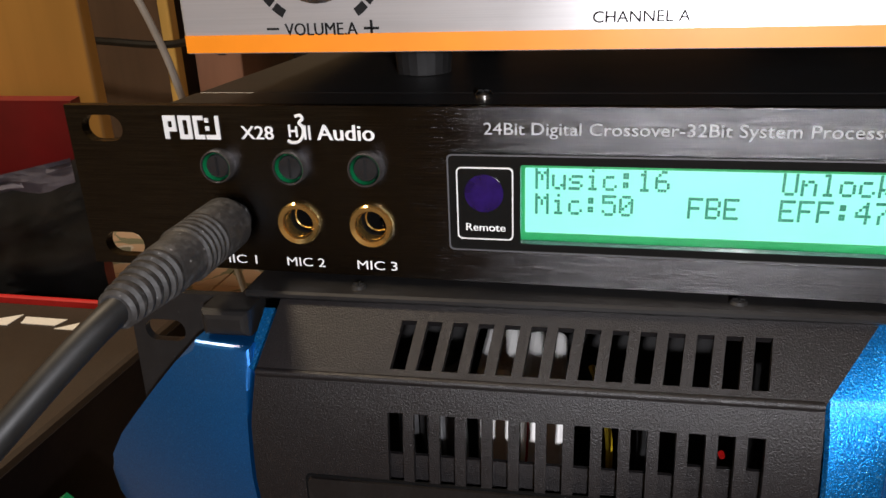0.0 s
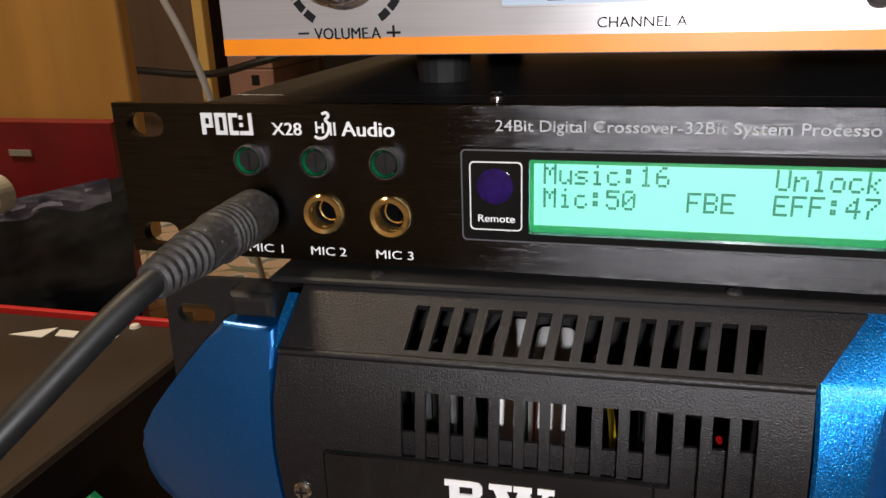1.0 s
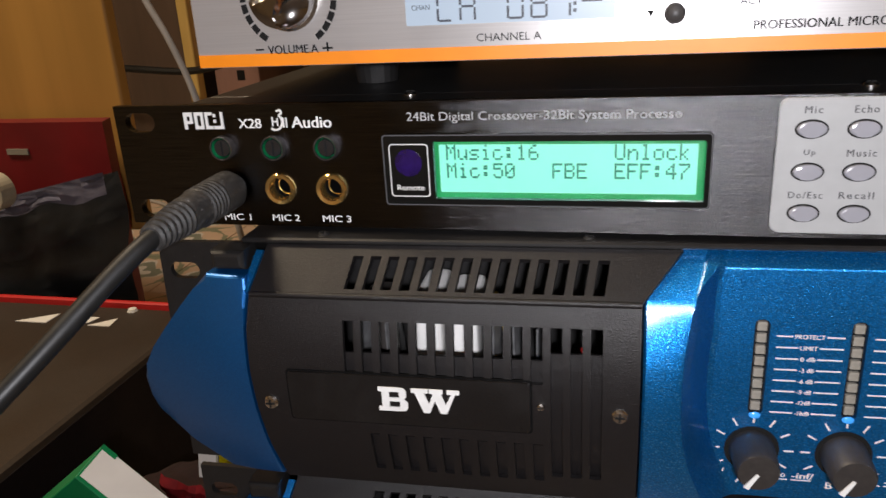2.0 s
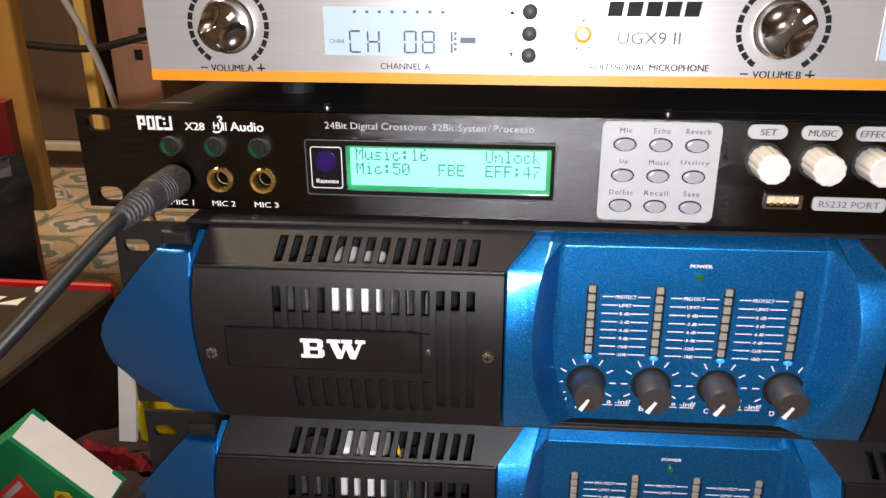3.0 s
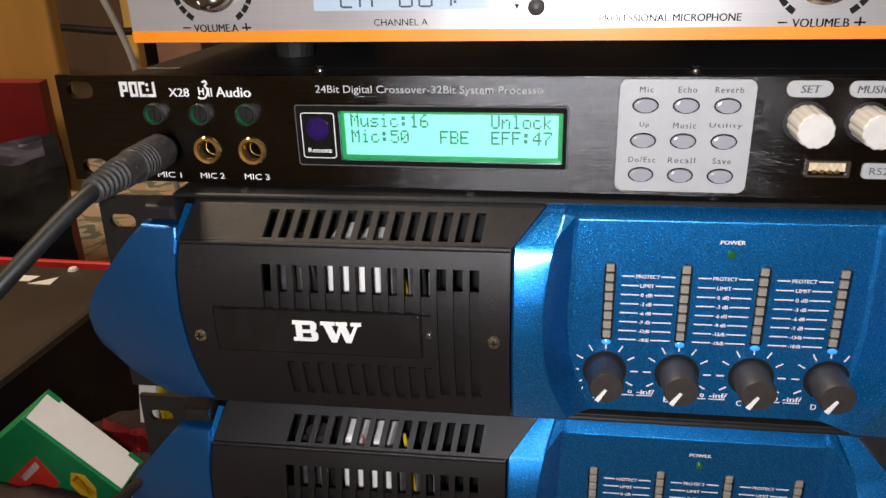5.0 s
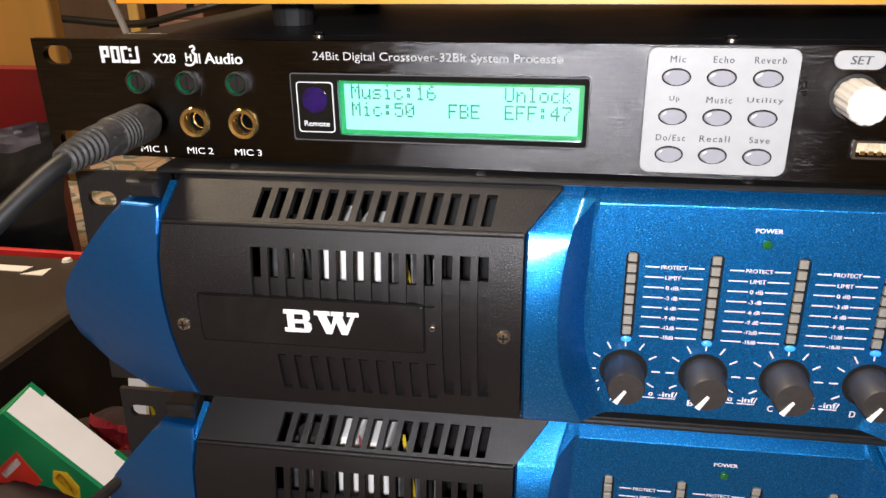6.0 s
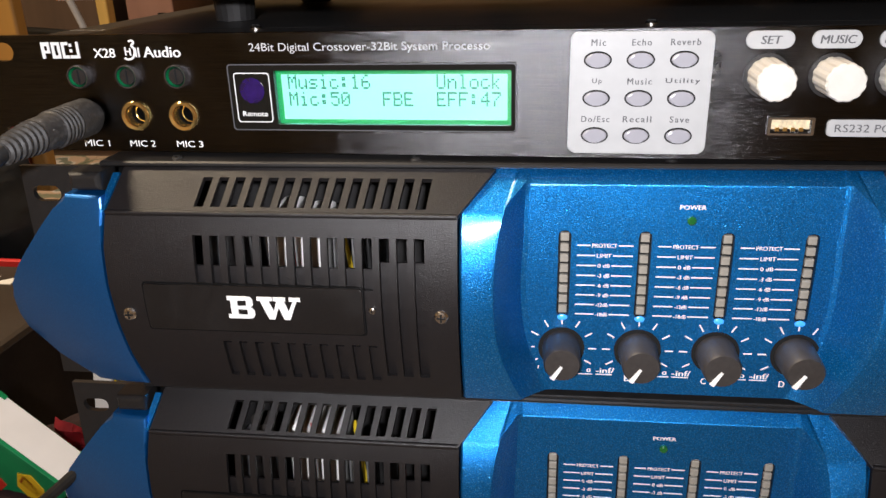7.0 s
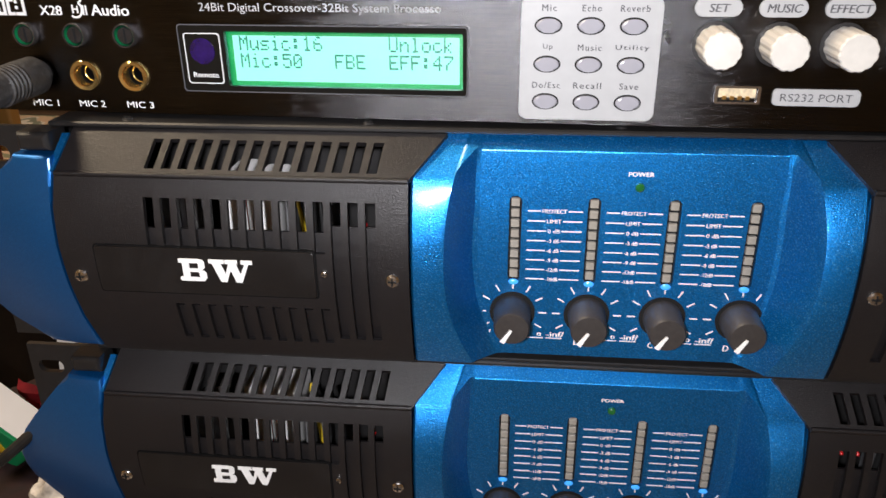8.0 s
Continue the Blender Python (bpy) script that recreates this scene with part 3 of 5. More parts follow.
        for x0, x1, y, r, m in ((0.1150, 0.1195, -0.0048, 0.0003, RED_WIRE), (0.1005, 0.1015, -0.004, 0.0012, CABLE_BLACK), (0.1390, 0.1385, -0.002, 0.0009, YELLOW_WIRE), (0.1450, 0.1475, -0.004, 0.0013, CABLE_BLACK)):
            part("wire", tube(spline([(side(x0), y + 0.006, 0.4075), (side((x0 + x1) / 2 + 0.002), y, 0.4500), (side(x1), y, 0.4700), (side(x1 - 0.003), y + 0.008, 0.4745)], 6), r, 8), m, amp, smooth=True)
        for x, z in ((0.1665, 0.4620),) if not flip else ((0.1602, 0.4655), (0.1665, 0.4655), (0.1665, 0.4735), (0.1602, 0.4735)):
            part("indicator", lathe(2 * MID - x if flip else x, z, [(0.0008, -0.010), (0.0007, -0.0115), (0, -0.012)], 10), LED_RED, amp, "small red indicator behind slots")

        # blue end cap with a narrow tongue up the bevel
        cap = [(0.0565, 0.4083), (0.0545, 0.4250), (0.0530, 0.4400), (0.0520, 0.4550), (0.0520, 0.4700), (0.0535, EDGE), (0.0530, 0.4885),
               (0.0385, 0.4885), (0.0340, 0.4830), (0.0280, 0.4750), (0.0220, 0.4665), (0.0170, 0.4590), (0.0130, 0.4510), (0.0110, 0.4450), (0.0115, 0.4370), (0.0135, 0.4310), (0.0240, 0.4200), (0.0360, 0.4083)]
        capob = part("end_cap", swept(bowed(prism(turn(cap), AY, -0.007, 0.0016, 4)), flip), BLUE_CAP, amp, "blue metallic end cap", smooth=True, crease=14)
        part("tongue", plate(turn([(0.0518, 0.05), (0.0540, 0.0), (0.0566, 0.86), (0.0538, 0.86)]), [], -0.0002, 0.003, slope), BLUE, capob)
        # rack ear with its oblong hole and folded top
        ear = part("rack_ear", plate(turn([(0.0125, 0.4060), (0.052, 0.4060), (0.052, 0.4965), (0.0145, 0.4965)]), [turn(rrect(0.0235, 0.4855, 0.0115, 0.0062, 0.003)), turn(rrect(0.0235, 0.4175, 0.0115, 0.0062, 0.003))], -0.0065, -0.0042), BLACK_STEEL, amp)
        part("ear_bracket", prism(turn([(0.0395, 0.4895), (0.052, 0.4895), (0.052, 0.4965), (0.0395, 0.4965)]), -0.016, -0.0066, 0.002, 3), BLACK_STEEL, ear)

    # blue middle: two pads, a sill, a top strip and the sunk control panel
    inner = [(0.2075, 0.4083), (0.2035, 0.4180), (0.1995, 0.4300), (0.1975, 0.4420), (0.1970, 0.4540), (0.1975, 0.4660), (0.1990, 0.4770), (0.2010, EDGE + 0.001)]
    bezel = part("control_bezel", box(0.1860, 0.3380, -0.0070, -0.0042, 0.4085, 0.4900), BLUE, amp, "blue metallic control bezel")
    for flip in (False, True):
        bm = bmesh.new()
        fx = (lambda x: 2 * MID - x) if flip else (lambda x: x)
        smooth_in = [(p.x, p.z) for p in spline([(x, 0, z) for x, z in inner], 4)]
        rows = []
        for x, z in smooth_in:
            f = AY + bow(z) + 5.0 * max(0.0, z - 0.462) ** 2
            wide = 0.0085 - 0.0025 * max(0.0, (z - 0.470) / 0.016)
            row = [(0.1852, -0.004), (0.1852, f + 0.0008), (0.1860, f), (x - 0.0012, f), (x, f + 0.0004), (x + 0.0012, f + 0.002)]
            deep = -0.0089 - f - 0.002
            row += [(x + 0.0012 + wide * q, f + 0.002 + deep * d) for q, d in ((0.28, 0.30), (0.56, 0.60), (0.80, 0.84), (0.96, 0.96), (1.25, 1.0))]
            lift = 0.0079 * max(0.0, (z - 0.470) / (inner[-1][1] - 0.470)) ** 1.5
            rows.append([bm.verts.new((fx(a), b, z + lift * min(1.0, max(0.0, (k - 3) / 5)))) for k, (a, b) in enumerate(row)])
        for a, b in zip(rows, rows[1:]):
            for k in range(len(a) - 1):
                bm.faces.new((a[k], a[k + 1], b[k + 1], b[k]))
        top = rows[-1]
        ye = AY + bow(inner[-1][1])
        back = []
        for v in top:
            u = min(1.0, max(0.0, (fx(v.co.x) - 0.1852) / 0.0245))
            back.append(bm.verts.new((fx(0.1978 + 0.0122 * u), -0.0046 + 0.0016 * u, TOPZ + 0.0002)))
        for k in range(1, len(top) - 1):
            bm.faces.new((top[k], top[k + 1], back[k + 1], back[k]))
        part("pad", bm, BLUE, bezel, smooth=True)
    strip = bmesh.new()
    sec = [(-0.0093, 0.4913), (-0.0091, 0.4918), (-0.0087, 0.4921), (-0.0040, 0.4963), (-0.0034, 0.4967), (-0.0010, 0.4967), (-0.0010, 0.4913)]
    ends = [[strip.verts.new((x, y, z)) for y, z in sec] for x in (0.2095, 2 * MID - 0.2095)]
    for k in range(len(sec)):
        j = (k + 1) % len(sec)
        strip.faces.new((ends[0][k], ends[0][j], ends[1][j], ends[1][k]))
    part("top_strip", strip, BLUE, bezel, smooth=True, crease=25)

    PY = -0.0090
    bars = [0.2220, 0.2503, 0.2786, 0.3069]
    holes = [rrect(x, 0.4573, 0.0046, 0.0345, 0.002, 3) for x in bars]
    panel = part("control_panel", plate(rect(0.2010, 2 * MID - 0.2010, 0.4084, 0.4915), holes, PY, PY + 0.0016), BLUE, amp, "sunken blue control panel")
    led = None
    for x in bars:
        part("meter_slot", prism(rrect(x, 0.4573, 0.0052, 0.035, 0.0022, 3), PY + 0.0017, PY + 0.0026), BLACK_INK, panel)
        for k in range(8):
            at = (x - bars[0], 0, -0.0041 * k)
            if led is None:
                led = part("meter_led", box(bars[0] - 0.0015, bars[0] + 0.0015, PY + 0.0002, PY + 0.0017, 0.4704, 0.4735, 0.0002, 1), LED_GREY, panel)
            else:
                share("meter_led", led, panel, at)
        part("blue_lens", lathe(x, 0.4400, [(0.0019, PY), (0.0017, PY - 0.0004), (0.0010, PY - 0.0007), (0, PY - 0.0008)], 16, lambda a, b, c: (a, b, 0.4400 + (c - 0.4400) * 0.65)), BLUE_GLOW, panel, "small glowing blue lens", smooth=True)
    rows = ("PROTECT", "LIMIT", "0 dB", "-3 dB", "-6 dB", "-9 dB", "-12dB", "-18dB")
    for a, b in zip(bars, bars[1:]):
        lo, hi, mid = a + 0.0045, b - 0.0040, (a + b) / 2
        lines = []
        for k, text in enumerate(rows):
            z = 0.4690 - 0.00392 * k
            w = 0.0044 if k == 0 else 0.0026 if k == 1 else 0.0022
            lines += [rect(lo, mid - w - 0.0006, z - 0.0002, z + 0.0002), rect(mid + w + 0.0006, hi, z - 0.0002, z + 0.0002)]
            word("lettering", text, mid - w, mid + w, z - 0.00075, z + 0.00075, PY - 0.0002, WHITE_INK, panel, 0.02)
        for pts in lines:
            part("scale_line", flat([pts], PY), WHITE_INK, panel)
    part("power_led", lathe(0.2655, 0.4790, [(0.0017, PY), (0.0016, PY - 0.0010), (0.0009, PY - 0.0016), (0, PY - 0.0017)], 16), LED_GREEN, panel, "dim green power led", smooth=True)
    word("lettering", "POWER", 0.2612, 0.2700, 0.4830, 0.4846, PY - 0.0002, WHITE_INK, panel, 0.03)
    for x, letter in zip(bars, "ABCD"):
        z = 0.4270
        ticks = []
        for k in range(9):
            a = radians(-120 + 30 * k)
            c, s = math.sin(a), math.cos(a)
            r0, r1, w = 0.0101, 0.0131, 0.00024
            ticks.append([(x + r0 * c - w * s, z + r0 * s + w * c), (x + r1 * c - w * s, z + r1 * s + w * c), (x + r1 * c + w * s, z + r1 * s - w * c), (x + r0 * c + w * s, z + r0 * s - w * c)])
        ticks += [rect(x - 0.0150, x - 0.0088, 0.4158, 0.4161), rect(x + 0.0050, x + 0.0122, 0.4158, 0.4161)]
        for pts in ticks:
            part("dial_tick", flat([pts], PY), WHITE_INK, panel)
        word("lettering", "-inf/", x - 0.0150, x - 0.0082, 0.4166, 0.4189, PY - 0.0002, WHITE_INK, panel, 0.02)
        word("lettering", "0", x + 0.0098, x + 0.0113, 0.4168, 0.4184, PY - 0.0002, WHITE_INK, panel, 0.02)
        word("lettering", letter, x - 0.0042, x - 0.0022, 0.4135, 0.4160, PY - 0.0002, WHITE_INK, panel, 0.02)
        knob = part("knob", lathe(x, z, [(0.0073, PY), (0.0072, PY - 0.0014), (0.0067, PY - 0.0128), (0.0062, PY - 0.0137), (0.0, PY - 0.0139)], 40), KNOB_BLACK, amp, "charcoal volume knob", smooth=True)
        part("recess_ring", lathe(x, z, [(0.0087, PY), (0.0087, PY - 0.0003), (0.0073, PY - 0.0003)], 36), BLACK_INK, knob, "black ring round the knob")
        c, s = -0.53, -0.85
        line = [(x + a * c - b * s, z + a * s + b * c) for a, b in ((0.0004, 0.0005), (0.0066, 0.0009), (0.0066, -0.0009), (0.0004, -0.0005))]
        part("pointer", flat([line], PY - 0.0136, 0.0007), WHITE_INK, knob, "white pointer line")
    for x in (0.077, 0.168, 0.258, 0.349, 0.44):
        screw(amp, x, -0.003, 0.4982, 0.0022, BLACK_STEEL, up=True)
    return amp


SKEW = 0.035         # the amplifiers stand slightly turned under the processor


def set_down(dx, dy, dz):
    """The pose of an amplifier of the stack, turned about a point near its front."""
    c, s = math.cos(SKEW), math.sin(SKEW)
    x, y = MID - 0.15, 0.15
    return pose(0.15 + c * x - s * y + dx, s * x + c * y + dy, 0.4045 + dz, 0, 0, math.degrees(SKEW))


AMP = power_amplifier("blue and black power amplifier under the processor, unlit meters")
AMP.matrix_basis = set_down(0.0, 0.0017, 0.0)
AMP_B = copy_thing(AMP, set_down(-0.0018, 0.0045, -0.0978))
tagged(AMP_B, "blue and black power amplifier at the foot of the stack")

# ---------------------------------------------------------------- digital processor, one unit high
PZ = 0.5
PW = 0.4826
proc = thing("audio_processor", (PW / 2, 0.12, PZ), "black one-unit digital audio processor with lit green display", "audio processor")
JX, JZ = (0.0425, 0.0615, 0.0806), 0.5141
POTX, POTZ = (0.0415, 0.0609, 0.0803), 0.5287
ears = [rrect(x, z, 0.0117, 0.0068, 0.0034) for x in (0.0100, PW - 0.0100) for z in (0.5060, 0.5378)]
sockets = [ring_pts(x, JZ, 0.0047) for x in JX] + [ring_pts(x, POTZ, 0.0040) for x in POTX]
front = part("front_panel", plate(rect(0, PW, PZ + 0.0003, PZ + 0.0437), ears + sockets + [rect(0.1165, 0.2035, 0.5108, 0.5312)], 0.0, 0.003), BLACK_ALU, proc, "black brushed aluminium front panel")
part("chassis", box(0.028, PW - 0.028, 0.018, 0.235, PZ + 0.0016, PZ + 0.0436, 0.0005, 1), BLACK_STEEL, proc)
part("lid_lip", box(0.028, PW - 0.028, 0.003, 0.0178, PZ + 0.0424, PZ + 0.0436), BLACK_STEEL, proc)
part("floor_lip", box(0.028, PW - 0.028, 0.003, 0.0178, PZ + 0.0016, PZ + 0.0028), BLACK_STEEL, proc)
for x in (0.028, PW - 0.0292):
    part("side_lip", box(x, x + 0.0012, 0.003, 0.0178, PZ + 0.0029, PZ + 0.0423), BLACK_STEEL, proc)
for x in (0.107, 0.249, 0.391):
    screw(proc, x, 0.0135, PZ + 0.0436, 0.0022, up=True)
for k, x in enumerate(JX):
    ring = lathe(x, JZ, [(0.0037, 0.0030), (0.0037, -0.0006), (0.0041, -0.0014), (0.0052, -0.0017), (0.0056, -0.0012), (0.0056, 0.0)], 32)
    sock = part("jack_ring", ring, GOLD if k else BLACK_STEEL, proc, "gold-plated microphone socket", smooth=True)
    part("socket_floor", lathe(x, JZ, [(0.00372, 0.0029), (0.0034, 0.0032), (0.0033, 0.014), (0, 0.014)], 24), VOID, sock, smooth=True)
    if k:
        part("inner_sleeve", lathe(x, JZ, [(0.0033, 0.0048), (0.0030, 0.0050), (0.0030, 0.0056), (0.0033, 0.0060)], 24), GOLD, sock)
        part("contact", tube([(x + 0.0022, 0.012, JZ - 0.002), (x + 0.0010, 0.006, JZ - 0.0012), (x + 0.0020, 0.0040, JZ - 0.0018)], 0.0005, 6), CHROME, sock)
for k, x in enumerate(POTX):
    pot = part("trim_pot", lathe(x, POTZ, [(0.0031, 0.006), (0.0031, -0.0010), (0.0028, -0.0014), (0, -0.0014)], 24), KNOB_GLOSS, proc, "slotted dark trim pot")
    part("slot", flat([rect(x - 0.0003, x + 0.0003, POTZ - 0.0025, POTZ + 0.0024)], -0.0013, 0.0003), BLACK_INK, pot)
    part("wafer", lathe(x, POTZ, [(0.0036, -0.0020), (0.0035, 0.0020), (0.0033, 0.0022)], 24), POT_GREEN, pot, "green edge of the pot")
    part("bushing", lathe(x, POTZ, [(0.0044, 0.0), (0.0043, -0.0020), (0.0041, -0.0024), (0.0039, -0.0024), (0.0037, -0.0020)], 28), DARK_CHROME, pot, smooth=True)
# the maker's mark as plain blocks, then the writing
mz0, mz1 = 0.5353, 0.5412
mark = [rect(0.0278, 0.0290, mz0, mz1), rect(0.0290, 0.0312, 0.5398, mz1), rect(0.0302, 0.0312, 0.5372, 0.5398), rect(0.0290, 0.0302, 0.5372, 0.5382),
        rect(0.0320, 0.0331, mz0, mz1), rect(0.0331, 0.0344, mz0, 0.5364), rect(0.0331, 0.0344, 0.5401, mz1), rect(0.0344, 0.0354, mz0, mz1),
        rect(0.0361, 0.0371, mz0, mz1), rect(0.0371, 0.0388, mz0, 0.5364), rect(0.0371, 0.0388, 0.5401, mz1), rect(0.0392, 0.0402, 0.5375, 0.5386), rect(0.0392, 0.0402, 0.5395, 0.5406),
        rect(0.0392, 0.0420, mz0, 0.5364), rect(0.0420, 0.0430, mz0, mz1)]
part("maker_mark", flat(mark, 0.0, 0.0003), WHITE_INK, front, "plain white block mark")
word("lettering", "X28", 0.0486, 0.0571, 0.5355, 0.5388, -0.0003, WHITE_INK, front, 0.03)
word("lettering", "Audio", 0.0684, 0.0827, 0.5355, 0.5393, -0.0003, WHITE_INK, front, 0.03)
swirl = [(0.0633, 0.5412), (0.0645, 0.5415), (0.0650, 0.5406), (0.0641, 0.5397), (0.0650, 0.5385), (0.0648, 0.5366), (0.0636, 0.5351), (0.0619, 0.5348), (0.0608, 0.5353)]
part("monogram", tube(spline([(x, -0.0001, z) for x, z in swirl], 4), 0.00042, 6), WHITE_INK, front, "plain white swirl mark")
part("monogram", flat([rect(0.0612, 0.0617, 0.5362, 0.5392), rect(0.0630, 0.0635, 0.5362, 0.5388), rect(0.0617, 0.0630, 0.5374, 0.5379), rect(0.0652, 0.0657, 0.5356, 0.5390), rect(0.0663, 0.0668, 0.5356, 0.5390)], 0.0, 0.0003), WHITE_INK, front, "plain white bar mark")
word("lettering", "MIC 1", 0.0379, 0.0484, 0.5022, 0.5046, -0.0003, WHITE_INK, front, 0.012)
word("lettering", "MIC 2", 0.0569, 0.0673, 0.5022, 0.5046, -0.0003, WHITE_INK, front, 0.012)
word("lettering", "MIC 3", 0.0760, 0.0865, 0.5022, 0.5046, -0.0003, WHITE_INK, front, 0.012)
word("lettering", "24Bit Digital Crossover-32Bit System Processo", 0.1091, 0.1951, 0.5365, 0.5402, -0.0003, SILVER_INK, front, 0.004)

# display window: a smoked frame, the lit display set back behind it under a clear pane
VIEW = rrect(0.1601, 0.5211, 0.0848, 0.0192, 0.0006)
win = part("display_window", plate(rrect(0.1524, 0.5212, 0.1038, 0.0238, 0.0012), [VIEW], -0.0016, 0.0006), WINDOW, proc, "smoked display window with green backlight")
part("window_rim", plate(rrect(0.1524, 0.5212, 0.1038, 0.0238, 0.0012), [rrect(0.1524, 0.5212, 0.1031, 0.0231, 0.0010)], -0.0019, -0.0012), GREY_INK, win)
part("lcd_rim", plate(rect(0.1140, 0.2060, 0.5085, 0.5325), [rrect(0.1594, 0.5203, 0.0826, 0.0164, 0.0004)], 0.0046, 0.0056), LCD_EDGE, win)
lcd = part("lcd", prism(rect(0.1150, 0.2040, 0.5095, 0.5310), 0.0050, 0.0062), LCD_GREEN, win, "lit green display")
pane = part("pane", prism(rect(0.1162, 0.2038, 0.5105, 0.5315), 0.0008, 0.0014), PANE, win, "clear display pane")
pane.visible_shadow = False
part("infrared_window", prism(rrect(0.1094, 0.5212, 0.0132, 0.0176, 0.0010), -0.0018, -0.0012), WINDOW, win)
part("infrared_frame", plate(rrect(0.1094, 0.5212, 0.0134, 0.0178, 0.0012), [rrect(0.1094, 0.5212, 0.0128, 0.0172, 0.0010)], -0.0021, -0.0015), WHITE_INK, win)
part("infrared_lens", lathe(0.1092, 0.5238, [(0.0046, -0.0017), (0.0046, -0.0021), (0, -0.0022)], 28), VIOLET, win, "violet infrared lens")
word("lettering", "Remote", 0.1048, 0.1142, 0.5145, 0.5164, -0.0021, WHITE_INK, win, 0.02)

GLYPHS = {"M": "11 1B 15 15 11 11 11", "u": "00 00 11 11 11 13 0D", "s": "00 00 0F 10 0E 01 1E", "i": "04 00 0C 04 04 04 0E", "c": "00 00 0E 10 10 11 0E",
          ":": "00 0C 0C 00 0C 0C 00", "1": "04 0C 04 04 04 04 0E", "6": "06 08 10 1E 11 11 0E", "U": "11 11 11 11 11 11 0E", "n": "00 00 16 19 11 11 11",
          "l": "0C 04 04 04 04 04 0E", "o": "00 00 0E 11 11 11 0E", "k": "10 10 12 14 18 14 12", "5": "1F 10 1E 01 01 11 0E", "0": "0E 11 13 15 19 11 0E",
          "F": "1F 10 10 1E 10 10 10", "B": "1E 11 11 1E 11 11 1E", "E": "1F 10 10 1E 10 10 1F", "4": "02 06 0A 12 1F 02 02", "7": "1F 01 02 04 08 08 08"}


def dots(text, x, z, parent):
    """Dot-matrix writing on the display: five by seven dots a letter."""
    cell, w, h = 0.00394, 0.00062, 0.00074
    polys = []
    for k, ch in enumerate(text):
        if ch == " ":
            continue
        for r, row in enumerate(GLYPHS[ch].split()):
            bits = int(row, 16)
            for c in range(5):
                if bits >> (4 - c) & 1:
                    x0, z0 = x + k * cell + c * (w + 0.00004), z - r * h
                    polys.append(rect(x0, x0 + w, z0 - h + 0.00006, z0))
    return part("display_text", flat(polys, 0.0050, 0.0001), LCD_INK, parent)


dots("Music:16", 0.1205, 0.5283, lcd)
dots("Unlock", 0.1755, 0.5283, lcd)
dots("Mic:50", 0.1205, 0.5221, lcd)
dots("FBE", 0.1557, 0.5221, lcd)
dots("EFF:47", 0.1755, 0.5221, lcd)

# keypad
pad = part("keypad", prism(rrect(0.2450, 0.5225, 0.0460, 0.0408, 0.0026), -0.0010, 0.0004, 0.0003, 1), PAD_GREY, proc, "light grey keypad with nine oval keys")
names = (("Mic", "Echo", "Reverb"), ("Up", "Music", "Utility"), ("Do/Esc", "Recall", "Save"))


def oval(cx, cz, w, h, n=28):
    return [(cx + w / 2 * math.cos(2 * math.pi * k / n), cz + h / 2 * math.sin(2 * math.pi * k / n)) for k in range(n)]


for r, row in enumerate(names):
    for c, text in enumerate(row):
        x, z = 0.2311 + 0.0139 * c, 0.5338 - 0.0127 * r
        key = part("key", prism(oval(x, z, 0.0082, 0.0047), -0.0022, -0.0008, 0.0007, 3), KEY_CLEAR, pad)
        part("key_gap", plate(oval(x, z, 0.0092, 0.0057), [oval(x, z, 0.0082, 0.0047)], -0.0012, -0.0008), BLACK_INK, key)
        w = 0.00078 * len(text)
        word("lettering", text, x - w, x + w, z + 0.0046, z + 0.0067, -0.0012, GREY_INK, pad, 0.02, 0.0, 1.25)

# rotary knobs, their name pills, the usb socket
for k, (x, text) in enumerate(((0.2852, "SET"), (0.3052, "MUSIC"), (0.3252, "EFFECT"), (0.3452, ""))):
    pill = part("name_pill", prism(rrect(x - 0.0002, 0.5398, 0.0148, 0.0056, 0.0026), -0.0008, 0.0003, 0.0002, 1), PAD_GREY, proc)
    if text:
        w = 0.00105 * len(text)
        word("lettering", text, x - w, x + w, 0.5385, 0.5411, -0.0010, GREY_INK, pill, 0.03, 0.12)
    else:
        part("print_bar", flat([rect(x - 0.005, x + 0.005, 0.5386, 0.5410)], -0.0008), GREY_INK, pill)
    knob = part("knob", lathe(x, 0.5284, [(0.0061, -0.0006), (0.0060, -0.0142), (0.0056, -0.0149), (0, -0.0150)], 36, flute=12, depth=0.0003), KNOB_WHITE, proc, "ivory ribbed plastic knob")
    part("knob_washer", lathe(x, 0.5284, [(0.0072, 0.0), (0.0072, -0.0005), (0.004, -0.0005)], 28), BLACK_STEEL, knob)
usb = part("usb_socket", plate(rrect(0.2946, 0.5120, 0.0146, 0.0060, 0.0006), [rrect(0.2946, 0.5120, 0.0128, 0.0046, 0.0003)], -0.0016, 0.008), CHROME, proc, "nickel usb socket")
part("tongue", box(0.2886, 0.3006, -0.0006, 0.008, 0.5110, 0.5143), USB_PALE, usb, "pale gold contact tongue")
part("socket_back", box(0.2880, 0.3012, 0.0078, 0.0082, 0.5096, 0.5144), CHROME, usb)
for k in range(4):
    part("contact", box(0.2898 + 0.0025 * k, 0.2912 + 0.0025 * k, -0.0010, 0.006, 0.5103, 0.5115), GOLD, usb)
pill = part("name_pill", prism(rrect(0.3198, 0.5114, 0.0276, 0.0056, 0.0015), -0.0008, 0.0003, 0.0002, 1), PAD_GREY, proc)
word("lettering", "RS232 PORT", 0.3084, 0.3312, 0.5101, 0.5127, -0.0010, GREY_INK, pill, 0.0)

